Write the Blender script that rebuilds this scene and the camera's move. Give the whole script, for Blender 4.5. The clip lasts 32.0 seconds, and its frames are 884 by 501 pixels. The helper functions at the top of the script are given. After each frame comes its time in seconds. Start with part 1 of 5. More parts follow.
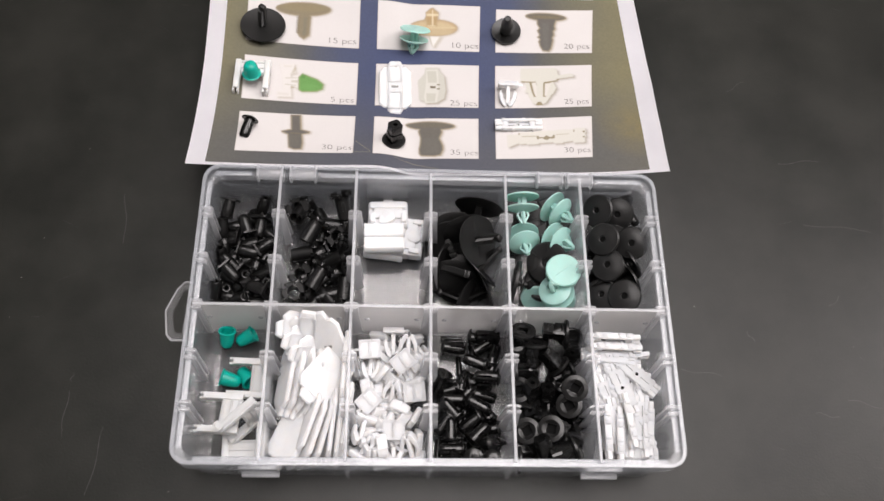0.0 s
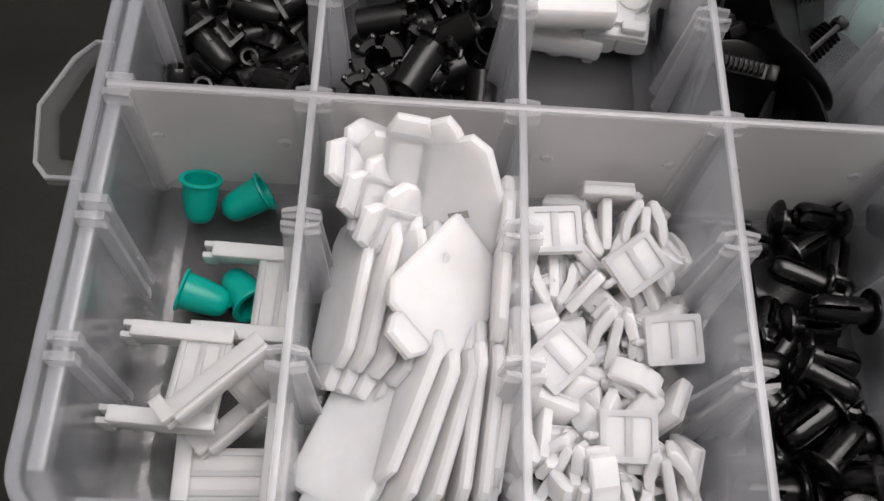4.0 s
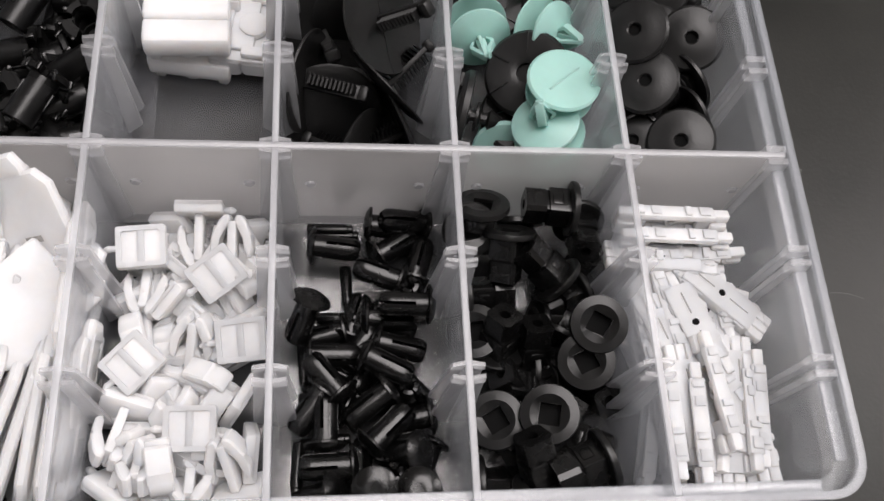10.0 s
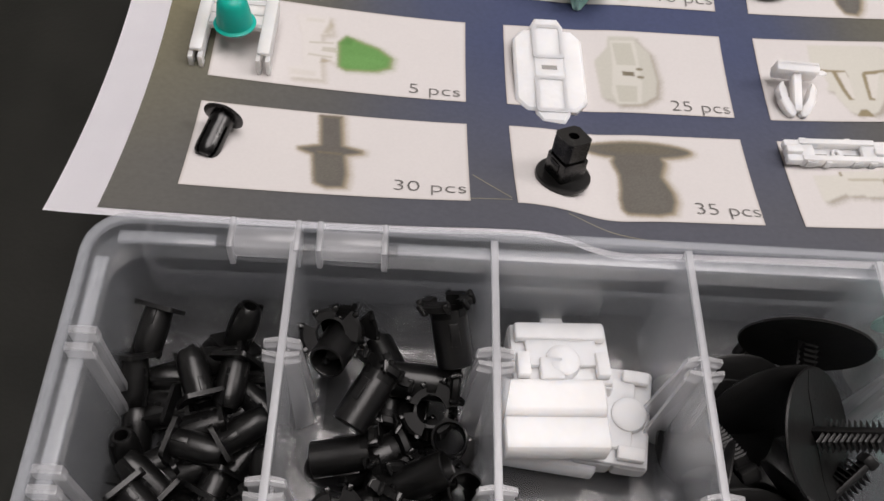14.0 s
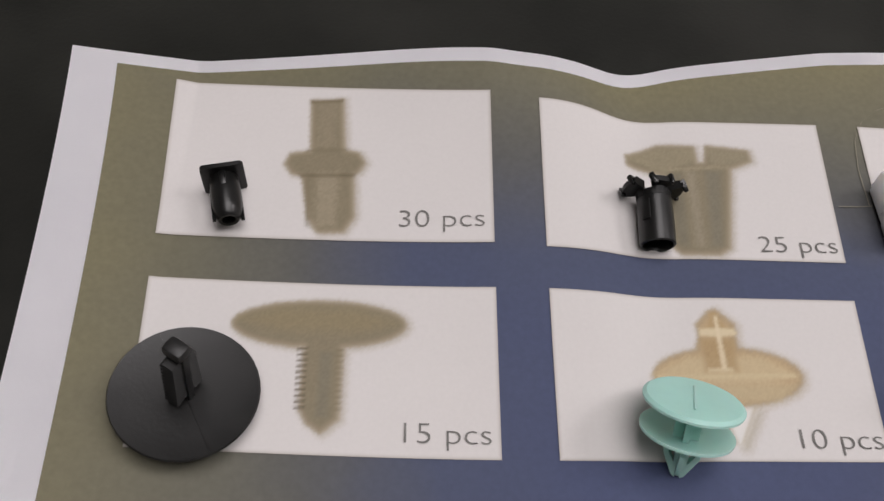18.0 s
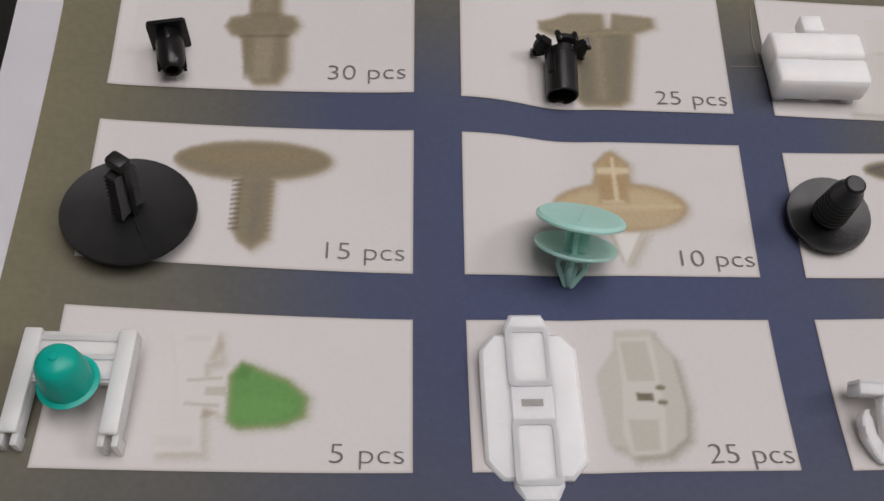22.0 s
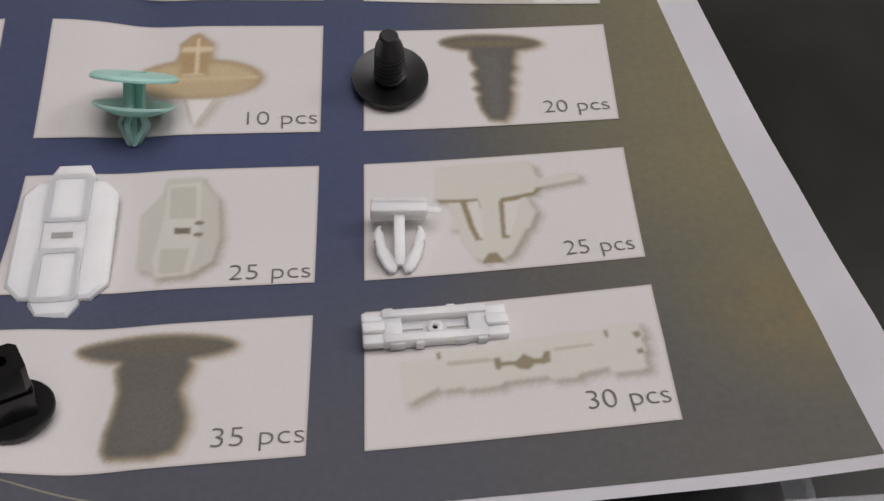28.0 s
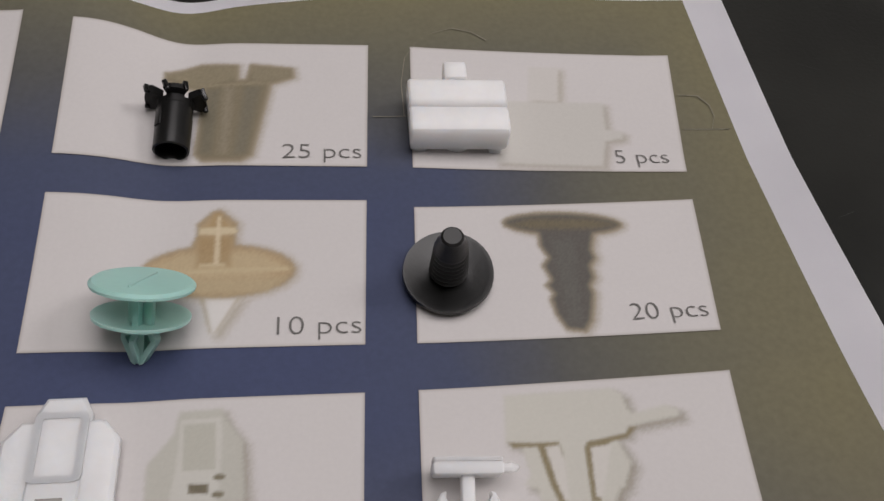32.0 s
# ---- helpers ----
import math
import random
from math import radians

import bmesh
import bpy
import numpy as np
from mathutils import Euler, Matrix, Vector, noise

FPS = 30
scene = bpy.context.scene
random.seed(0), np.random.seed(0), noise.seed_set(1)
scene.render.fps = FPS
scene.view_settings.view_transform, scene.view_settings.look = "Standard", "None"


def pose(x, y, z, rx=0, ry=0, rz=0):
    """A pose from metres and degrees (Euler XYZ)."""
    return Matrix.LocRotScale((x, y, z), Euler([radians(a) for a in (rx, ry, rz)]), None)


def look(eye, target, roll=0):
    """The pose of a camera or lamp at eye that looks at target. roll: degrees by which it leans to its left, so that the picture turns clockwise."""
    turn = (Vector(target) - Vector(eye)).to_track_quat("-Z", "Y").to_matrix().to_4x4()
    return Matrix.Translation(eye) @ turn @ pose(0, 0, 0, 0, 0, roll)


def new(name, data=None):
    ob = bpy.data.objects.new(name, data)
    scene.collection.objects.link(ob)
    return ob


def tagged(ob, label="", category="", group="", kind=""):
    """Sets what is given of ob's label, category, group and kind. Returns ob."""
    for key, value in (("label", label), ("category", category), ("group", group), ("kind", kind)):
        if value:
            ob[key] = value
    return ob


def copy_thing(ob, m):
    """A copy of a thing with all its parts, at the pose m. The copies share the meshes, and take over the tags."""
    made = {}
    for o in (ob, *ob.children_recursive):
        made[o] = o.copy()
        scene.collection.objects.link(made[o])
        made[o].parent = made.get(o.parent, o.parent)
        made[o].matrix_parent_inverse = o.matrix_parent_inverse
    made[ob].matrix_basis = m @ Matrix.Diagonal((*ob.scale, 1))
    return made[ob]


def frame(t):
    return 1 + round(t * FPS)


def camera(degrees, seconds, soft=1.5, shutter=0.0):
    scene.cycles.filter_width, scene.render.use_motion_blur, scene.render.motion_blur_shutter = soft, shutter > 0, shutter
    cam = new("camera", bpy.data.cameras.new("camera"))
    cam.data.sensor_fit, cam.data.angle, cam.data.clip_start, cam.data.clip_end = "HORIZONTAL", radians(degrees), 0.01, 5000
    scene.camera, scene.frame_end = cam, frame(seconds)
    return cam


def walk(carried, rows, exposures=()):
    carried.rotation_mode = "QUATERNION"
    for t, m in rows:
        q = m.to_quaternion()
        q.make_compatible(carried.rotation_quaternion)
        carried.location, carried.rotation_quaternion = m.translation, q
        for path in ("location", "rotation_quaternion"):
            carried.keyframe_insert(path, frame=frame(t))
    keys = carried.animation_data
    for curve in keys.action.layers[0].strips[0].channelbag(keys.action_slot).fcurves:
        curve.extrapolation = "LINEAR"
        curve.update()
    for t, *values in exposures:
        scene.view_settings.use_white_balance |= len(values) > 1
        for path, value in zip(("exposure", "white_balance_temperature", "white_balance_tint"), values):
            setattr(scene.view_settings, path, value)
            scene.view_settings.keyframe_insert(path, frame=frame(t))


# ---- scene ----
cam = camera(52.65, 32.0)
ROWS = [
    (0.0, -0.01466, -0.13469, 0.37589, -6.863, -64.617, 7.314),
    (0.5, -0.02158, -0.12848, 0.33190, -7.602, -64.678, 8.360),
    (1.0, -0.02651, -0.12384, 0.28041, -7.738, -65.325, 8.771),
    (1.5, -0.03591, -0.11670, 0.24304, -7.536, -66.005, 8.343),
    (2.0, -0.04420, -0.09900, 0.20084, -8.852, -65.910, 8.875),
    (2.5, -0.04679, -0.09572, 0.17298, -7.619, -64.398, 7.984),
    (4.5, -0.05133, -0.06899, 0.15176, -6.670, -65.320, 9.294),
    (5.0, -0.05044, -0.05952, 0.15355, -6.434, -65.375, 9.024),
    (5.5, -0.05108, -0.05445, 0.15487, -6.239, -64.477, 8.634),
    (6.0, -0.04856, -0.05125, 0.15651, -6.141, -63.072, 8.562),
    (6.5, -0.03875, -0.05049, 0.15693, -6.621, -62.822, 8.636),
    (7.0, -0.02073, -0.05459, 0.16158, -6.750, -62.717, 7.833),
    (7.5, -0.00459, -0.05969, 0.16678, -9.715, -62.027, 9.386),
    (8.0, 0.00202, -0.06296, 0.17165, -14.415, -61.933, 13.183),
    (8.5, 0.00767, -0.07045, 0.17260, -15.456, -61.239, 14.070),
    (9.0, 0.01010, -0.07815, 0.17580, -16.759, -61.547, 15.147),
    (9.5, 0.01101, -0.08228, 0.17598, -18.154, -63.599, 16.651),
    (10.0, 0.00788, -0.08133, 0.17755, -19.211, -65.537, 17.832),
    (10.5, -0.00083, -0.08027, 0.17685, -19.477, -67.059, 19.036),
    (11.0, -0.01325, -0.08083, 0.17753, -15.432, -67.351, 16.324),
    (11.5, -0.02557, -0.08084, 0.17930, -11.972, -67.767, 14.077),
    (12.0, -0.03401, -0.07705, 0.17805, -9.243, -66.880, 11.849),
    (12.5, -0.04373, -0.06952, 0.16743, -6.667, -63.149, 9.814),
    (13.0, -0.04684, -0.05272, 0.16157, -4.831, -59.587, 7.528),
    (13.5, -0.04890, -0.03181, 0.15881, -5.348, -58.851, 7.492),
    (14.0, -0.04851, -0.01630, 0.15902, -5.431, -57.848, 7.601),
    (14.5, -0.04852, 0.00309, 0.16352, -5.953, -57.976, 8.012),
    (15.0, -0.05025, 0.01721, 0.16644, -5.937, -57.917, 8.181),
    (15.5, -0.05006, 0.02843, 0.16935, -5.791, -57.565, 7.539),
    (17.5, -0.05332, 0.09234, 0.15177, -5.209, -55.548, 5.592),
    (18.0, -0.05139, 0.10074, 0.14120, -4.896, -56.514, 5.097),
    (18.5, -0.04992, 0.10273, 0.13690, -4.928, -57.117, 5.167),
    (19.0, -0.04861, 0.10078, 0.13761, -5.111, -57.255, 5.610),
    (19.5, -0.04465, 0.09711, 0.14213, -5.219, -57.403, 5.713),
    (20.0, -0.03999, 0.09364, 0.14537, -5.596, -57.555, 5.534),
    (20.5, -0.03669, 0.08923, 0.14743, -5.607, -57.592, 5.356),
    (21.0, -0.03408, 0.08406, 0.14760, -5.806, -57.865, 5.497),
    (21.5, -0.03589, 0.07905, 0.14559, -5.615, -58.011, 5.489),
    (22.0, -0.03810, 0.07155, 0.14336, -5.477, -58.182, 5.444),
    (22.5, -0.03747, 0.06337, 0.14063, -5.284, -57.265, 4.998),
    (23.0, -0.03888, 0.05849, 0.14117, -5.012, -55.875, 4.968),
    (23.5, -0.03890, 0.05219, 0.13954, -4.871, -55.375, 4.884),
    (24.0, -0.03892, 0.04569, 0.14217, -5.178, -55.055, 5.010),
    (24.5, -0.03760, 0.03690, 0.14429, -4.709, -55.254, 4.649),
    (25.0, -0.03575, 0.02558, 0.14984, -4.811, -55.188, 4.353),
    (25.5, -0.03282, 0.02136, 0.15178, -4.679, -54.755, 4.424),
    (26.0, -0.01866, 0.01620, 0.15553, -4.445, -54.198, 4.126),
    (26.5, 0.00161, 0.01347, 0.15637, -5.635, -53.883, 4.295),
    (28.5, 0.03044, 0.03916, 0.12919, -11.251, -54.772, 7.138),
    (29.0, 0.02891, 0.04340, 0.12776, -11.476, -55.733, 7.518),
    (29.5, 0.02692, 0.04638, 0.12898, -11.464, -55.729, 7.564),
    (30.0, 0.02418, 0.05223, 0.13005, -11.559, -55.704, 7.887),
    (30.5, 0.02281, 0.05892, 0.13083, -11.460, -55.655, 8.102),
    (31.0, 0.02224, 0.06627, 0.13064, -11.842, -55.336, 8.709),
    (31.5, 0.02129, 0.07226, 0.13314, -11.471, -54.016, 8.588),
    (32.0, 0.02088, 0.07661, 0.13130, -11.311, -52.611, 8.398),
]
EXPOSURES = [(0.0, 1.08, 6500, 10), (1.0, 1.22, 6480, 10), (2.0, 1.02, 6480, 10), (5.0, 0.74, 6460, 10), (7.0, 1.02, 6420, 10), (9.0, 0.93, 6420, 10), (12.2, 0.82, 6620, 10), (13.0, 0.68, 6600, 10), (14.5, 0.75, 6490, 10), (15.5, 0.67, 6450, 10), (18.0, 0.5, 6380, 10), (21.0, 0.4, 6380, 10), (22.0, 0.27, 6380, 10), (24.0, 0.32, 6380, 10), (26.0, 0.38, 6380, 10), (28.5, 0.21, 6380, 10), (30.2, 0.23, 6380, 10), (31.0, 0.11, 6380, 10), (32.0, 0.14, 6380, 10)]
walk(cam, [(t, pose(x, y, z, 90 + pitch, 0, yaw) @ pose(0, 0, 0, 0, 0, roll)) for t, x, y, z, yaw, pitch, roll in ROWS], EXPOSURES)

# ---- light: a closed room with ceiling panels ----
world = bpy.data.worlds.new("room_air")
world.use_nodes = True
world.node_tree.nodes["Background"].inputs[0].default_value = (0.9, 0.93, 1.0, 1)
world.node_tree.nodes["Background"].inputs[1].default_value = 0.05
scene.world = world


def panel_lamp(name, place, target, sx, sy, watts, colour):
    data = bpy.data.lights.new(name, "AREA")
    data.shape, data.size, data.size_y, data.energy, data.color = "RECTANGLE", sx, sy, watts, colour
    ob = new(name, data)
    ob.matrix_world = look(place, target)
    return ob


panel_lamp("ceiling_panel_light", (0.3, 0.2, 1.93), (0.3, 0.2, 0), 1.3, 1.56, 25, (1, 0.935, 0.925))
panel_lamp("ceiling_panel_light", (1.6, 0.3, 1.93), (1.35, 0.25, 0), 0.6, 1.4, 26, (1, 0.935, 0.925))


# ---- materials ----
def material(name, colour, rough=0.5, spec=0.5, metal=0.0):
    m = bpy.data.materials.new(name)
    m.use_nodes = True
    b = m.node_tree.nodes["Principled BSDF"]
    b.inputs["Base Color"].default_value = (*colour, 1)
    b.inputs["Roughness"].default_value = rough
    b.inputs["Specular IOR Level"].default_value = spec
    b.inputs["Metallic"].default_value = metal
    return m


def node(m, kind, **values):
    n = m.node_tree.nodes.new(kind)
    for key, value in values.items():
        n.inputs[key.replace("_", " ")].default_value = value
    return n


def link(m, a, out, b, into):
    m.node_tree.links.new(a.outputs[out], b.inputs[into])


def coordinates(m):
    return node(m, "ShaderNodeTexCoord")


def mottle(m, dark, light, scale, detail=4, bump=0.0, fine=0.0, spread=(0.35, 0.65), rough=None):
    """Colour that wanders between two shades over the surface, with a relief of finer grain."""
    b = m.node_tree.nodes["Principled BSDF"]
    at = coordinates(m)
    big = node(m, "ShaderNodeTexNoise", Scale=scale, Detail=detail, Roughness=0.6)
    link(m, at, "Object", big, "Vector")
    ramp = node(m, "ShaderNodeValToRGB")
    ramp.color_ramp.elements[0].position, ramp.color_ramp.elements[1].position = spread
    ramp.color_ramp.elements[0].color, ramp.color_ramp.elements[1].color = (*dark, 1), (*light, 1)
    link(m, big, "Fac", ramp, "Fac")
    link(m, ramp, "Color", b, "Base Color")
    if rough:
        span = node(m, "ShaderNodeMapRange")
        span.inputs["To Min"].default_value, span.inputs["To Max"].default_value = rough
        link(m, big, "Fac", span, "Value")
        link(m, span, "Result", b, "Roughness")
    if bump:
        grain = node(m, "ShaderNodeTexNoise", Scale=fine, Detail=3.0)
        link(m, at, "Object", grain, "Vector")
        relief = node(m, "ShaderNodeBump", Strength=bump, Distance=0.0003)
        link(m, grain, "Fac", relief, "Height")
        link(m, relief, "Normal", b, "Normal")
    return m


def black_plastic(name, shade, rough, spec):
    m = material(name, (shade, shade, shade), rough, spec)
    return mottle(m, (shade * 0.85,) * 3, (shade * 1.15, shade * 1.13, shade * 1.1), 180, 4, 0.1, 1500, rough=(rough - 0.08, rough + 0.12))


def pale_plastic(name, colour, rough=0.42, glow=0.35, depth=1.0):
    m = material(name, colour, rough, 0.45)
    mottle(m, tuple(c * 0.93 for c in colour), colour, 120, 3, 0.12, 900)
    b = m.node_tree.nodes["Principled BSDF"]
    b.inputs["Subsurface Weight"].default_value = 0.55 if depth == 1.0 else 0.8
    b.inputs["Subsurface Radius"].default_value = (0.0022, 0.002, 0.0018)
    b.inputs["Subsurface Scale"].default_value = depth
    milky = node(m, "ShaderNodeBsdfTranslucent", Color=(*[c ** 0.7 for c in colour], 1))
    both = node(m, "ShaderNodeMixShader", Fac=glow)
    link(m, b, "BSDF", both, 1)
    link(m, milky, "BSDF", both, 2)
    link(m, both, "Shader", m.node_tree.nodes["Material Output"], "Surface")
    return m


def clear_plastic(name, clear, colour=(0.86, 0.88, 0.92), rough=0.3, relief_by=0.03, shine=0.035):
    """Milky polypropylene: part of the light goes straight through, part is scattered on both sides."""
    m = material(name, colour, rough, 0.5)
    tree = m.node_tree
    b, out = tree.nodes["Principled BSDF"], tree.nodes["Material Output"]
    at = coordinates(m)
    cloud = node(m, "ShaderNodeTexNoise", Scale=60.0, Detail=3.0)
    link(m, at, "Object", cloud, "Vector")
    span = node(m, "ShaderNodeMapRange")
    span.inputs["To Min"].default_value, span.inputs["To Max"].default_value = clear - 0.05, clear + 0.05
    link(m, cloud, "Fac", span, "Value")
    relief = node(m, "ShaderNodeBump", Strength=relief_by, Distance=0.0003)
    link(m, cloud, "Fac", relief, "Height")
    link(m, relief, "Normal", b, "Normal")
    through_light = node(m, "ShaderNodeBsdfTransparent", Color=(0.955, 0.955, 0.955, 1))
    milky = node(m, "ShaderNodeBsdfTranslucent", Color=(*colour, 1))
    half = node(m, "ShaderNodeMixShader", Fac=0.45)
    link(m, b, "BSDF", half, 1)
    link(m, milky, "BSDF", half, 2)
    both = node(m, "ShaderNodeMixShader")
    link(m, span, "Result", both, "Fac")
    link(m, half, "Shader", both, 1)
    link(m, through_light, "BSDF", both, 2)
    b.inputs["Specular IOR Level"].default_value = 0.0
    sheen = node(m, "ShaderNodeBsdfGlossy", Color=(1, 1, 1, 1), Roughness=rough)
    link(m, relief, "Normal", sheen, "Normal")
    weight = node(m, "ShaderNodeLayerWeight", Blend=0.5)
    steep = node(m, "ShaderNodeMath")
    steep.operation = "POWER"
    steep.inputs[1].default_value = 4.0
    link(m, weight, "Facing", steep, 0)
    angle = node(m, "ShaderNodeMapRange", To_Min=shine, To_Max=0.6)
    link(m, steep, "Value", angle, "Value")
    glossed = node(m, "ShaderNodeMixShader")
    link(m, angle, "Result", glossed, "Fac")
    link(m, both, "Shader", glossed, 1)
    link(m, sheen, "BSDF", glossed, 2)
    link(m, glossed, "Shader", out, "Surface")
    return m


BLACK = black_plastic("black_nylon", 0.0042, 0.3, 0.42)
BLACK_DULL = black_plastic("dull_black_nylon", 0.0075, 0.4, 0.4)
BLACK_SATIN = black_plastic("satin_black_nylon", 0.006, 0.34, 0.48)
BLACK_MATT = black_plastic("matt_black_nylon", 0.0045, 0.45, 0.2)
BLACK_SHINY = black_plastic("shiny_black_nylon", 0.003, 0.24, 0.5)
WHITE = pale_plastic("white_nylon", (0.935, 0.922, 0.913), 0.52, 0.12, 2.5)
IVORY = pale_plastic("natural_nylon", (0.87, 0.855, 0.825), 0.47, 0.14, 2.0)
MINT = pale_plastic("mint_green_nylon", (0.43, 0.71, 0.645), 0.36, 0.2)
TEAL = pale_plastic("teal_green_nylon", (0.0, 0.42, 0.34), 0.36, 0.15)
CLEAR = clear_plastic("milky_clear_plastic", 0.79, (0.87, 0.905, 0.965), 0.24)
CLEAR_WALL = clear_plastic("clear_box_wall", 0.875, (0.84, 0.895, 0.975), 0.2)
CLEAR_MID = clear_plastic("milky_plastic_sheet", 0.5, (0.97, 0.96, 0.955), 0.34)
CLEAR_EDGE = clear_plastic("milky_plastic_edge", 0.72, (0.93, 0.94, 0.975))
CLEAR_RIB = clear_plastic("milky_plastic_rib", 0.78, (0.93, 0.94, 0.97))
CLEAR_FLOOR = clear_plastic("clear_plastic_base", 0.955, (0.86, 0.88, 0.94), 0.11, 0.0, 0.03)
CLEAR_TAB = clear_plastic("clear_tab_plastic", 0.95, (0.9, 0.92, 0.96), 0.2)

TABLE = material("dark_laminate", (0.03, 0.032, 0.031), 0.38, 0.24)
mottle(TABLE, (0.009, 0.0095, 0.008), (0.0175, 0.0177, 0.0152), 22, 8, 0.16, 900, rough=(0.3, 0.46))
PLASTER = mottle(material("white_plaster", (0.75, 0.74, 0.72), 0.9), (0.66, 0.65, 0.635), (0.74, 0.73, 0.71), 3, 4, 0.2, 60)
FLOORING = mottle(material("grey_flooring", (0.25, 0.25, 0.25), 0.6), (0.2, 0.2, 0.2), (0.3, 0.3, 0.29), 6, 4)
PAPER = mottle(material("white_paper", (0.8, 0.79, 0.83), 0.75, 0.3), (0.82, 0.81, 0.845), (0.86, 0.85, 0.88), 30, 3, 0.1, 600)


# ---- mesh helpers, in millimetres ----
MM = 0.001
I4 = Matrix.Identity(4)


def thing(name, label, category, group="", at=None):
    ob = new(name)
    ob.empty_display_size = 0.01
    if at is not None:
        ob.matrix_world = at
    return tagged(ob, label, category, group, "thing")


def part(name, bm, mat, parent, label="", smooth=35):
    """Links a bmesh built in millimetres as one mesh object under a thing or a part."""
    me = bpy.data.meshes.new(name)
    bmesh.ops.scale(bm, vec=(MM, MM, MM), verts=bm.verts)
    bmesh.ops.recalc_face_normals(bm, faces=bm.faces)
    bm.to_mesh(me)
    bm.free()
    me.materials.append(mat)
    if smooth:
        me.shade_smooth()
        me.set_sharp_from_angle(angle=radians(smooth))
    ob = new(name, me)
    ob.parent = parent
    if label:
        tagged(ob, label)
    return ob


def share(name, me, parent, m=None):
    ob = new(name, me)
    ob.parent = parent
    if m is not None:
        ob.matrix_basis = m
    return ob


def mm(x, y, z, rx=0, ry=0, rz=0):
    """A pose inside a mesh, in millimetres and degrees."""
    return pose(x, y, z, rx, ry, rz)


def block(bm, x0, x1, y0, y1, z0, z1, bevel=0.0, m=I4, taper=1.0):
    made = bmesh.ops.create_cube(bm, size=1)
    verts = made["verts"]
    for v in verts:
        k = taper if v.co.z > 0 else 1.0
        v.co = Vector(((x0 + x1) / 2 + v.co.x * (x1 - x0) * k, (y0 + y1) / 2 + v.co.y * (y1 - y0) * k, (z0 + z1) / 2 + v.co.z * (z1 - z0)))
    if bevel:
        edges = list({e for v in verts for e in v.link_edges})
        verts = bmesh.ops.bevel(bm, geom=edges, offset=bevel, segments=2, profile=0.5, affect="EDGES")["verts"]
    bmesh.ops.transform(bm, matrix=m, verts=list({v for v in verts if v.is_valid}))
    return bm


def lathe(bm, profile, n=20, m=I4, closed=True):
    """Turns (radius, z) points round the z axis; ends at radius 0 close."""
    rings = []
    for r, z in profile:
        if r < 1e-6:
            rings.append([bm.verts.new(m @ Vector((0, 0, z)))])
        else:
            rings.append([bm.verts.new(m @ Vector((r * math.cos(2 * math.pi * i / n), r * math.sin(2 * math.pi * i / n), z))) for i in range(n)])
    pairs = list(zip(rings, rings[1:]))
    if closed and len(rings[0]) > 1 and len(rings[-1]) > 1:
        pairs.append((rings[-1], rings[0]))
    for a, b in pairs:
        for i in range(n):
            j = (i + 1) % n
            some = [a[i % len(a)], a[j % len(a)], b[j % len(b)], b[i % len(b)]]
            some = [v for k, v in enumerate(some) if v not in some[:k]]
            if len(some) > 2:
                bm.faces.new(some)
    return bm


def prism(bm, outline, z0, z1, m=I4, bevel=0.0):
    low = [bm.verts.new(Vector((x, y, z0))) for x, y in outline]
    high = [bm.verts.new(Vector((x, y, z1))) for x, y in outline]
    n = len(outline)
    faces = [bm.faces.new(low[::-1]), bm.faces.new(high)]
    faces += [bm.faces.new((low[i], low[(i + 1) % n], high[(i + 1) % n], high[i])) for i in range(n)]
    verts = low + high
    if bevel:
        edges = list({e for f in faces[:2] for e in f.edges})
        made = bmesh.ops.bevel(bm, geom=edges, offset=bevel, segments=1, profile=0.5, affect="EDGES")
        verts = list({v for v in verts if v.is_valid} | set(made["verts"]))
    bmesh.ops.transform(bm, matrix=m, verts=verts)
    return bm


def frame_prism(bm, outer, inner, z0, z1, m=I4):
    """A flat ring between two outlines of as many points."""
    n = len(outer)
    rows = [[bm.verts.new(m @ Vector((x, y, z))) for x, y in o] for o, z in ((outer, z0), (inner, z0), (inner, z1), (outer, z1))]
    for a, b in zip(rows, rows[1:] + rows[:1]):
        for i in range(n):
            bm.faces.new((a[i], a[(i + 1) % n], b[(i + 1) % n], b[i]))
    return bm


def rounded(x0, x1, y0, y1, r, n=5):
    out = []
    for cx, cy, a in ((x1 - r, y1 - r, 0), (x0 + r, y1 - r, 90), (x0 + r, y0 + r, 180), (x1 - r, y0 + r, 270)):
        out += [(cx + r * math.cos(radians(a + 90 * i / n)), cy + r * math.sin(radians(a + 90 * i / n))) for i in range(n + 1)]
    return out


def ring_sweep(bm, steps, r, cx=0.0):
    """A closed wall round a rounded rectangle: steps of (half x, half y, z)."""
    rows = [[bm.verts.new(Vector((x, y, z))) for x, y in rounded(cx - hx, cx + hx, -hy, hy, max(0.6, r + d))] for hx, hy, z, d in steps]
    n = len(rows[0])
    for a, b in zip(rows, rows[1:] + rows[:1]):
        for i in range(n):
            bm.faces.new((a[i], a[(i + 1) % n], b[(i + 1) % n], b[i]))
    return bm


# ---- the room ----
def slab(name, x0, x1, y0, y1, z0, z1, mat, label, category):
    bm = block(bmesh.new(), x0 * 1000, x1 * 1000, y0 * 1000, y1 * 1000, z0 * 1000, z1 * 1000)
    ob = part(name, bm, mat, None, "", 0)
    return tagged(ob, label, category, "", "structure")


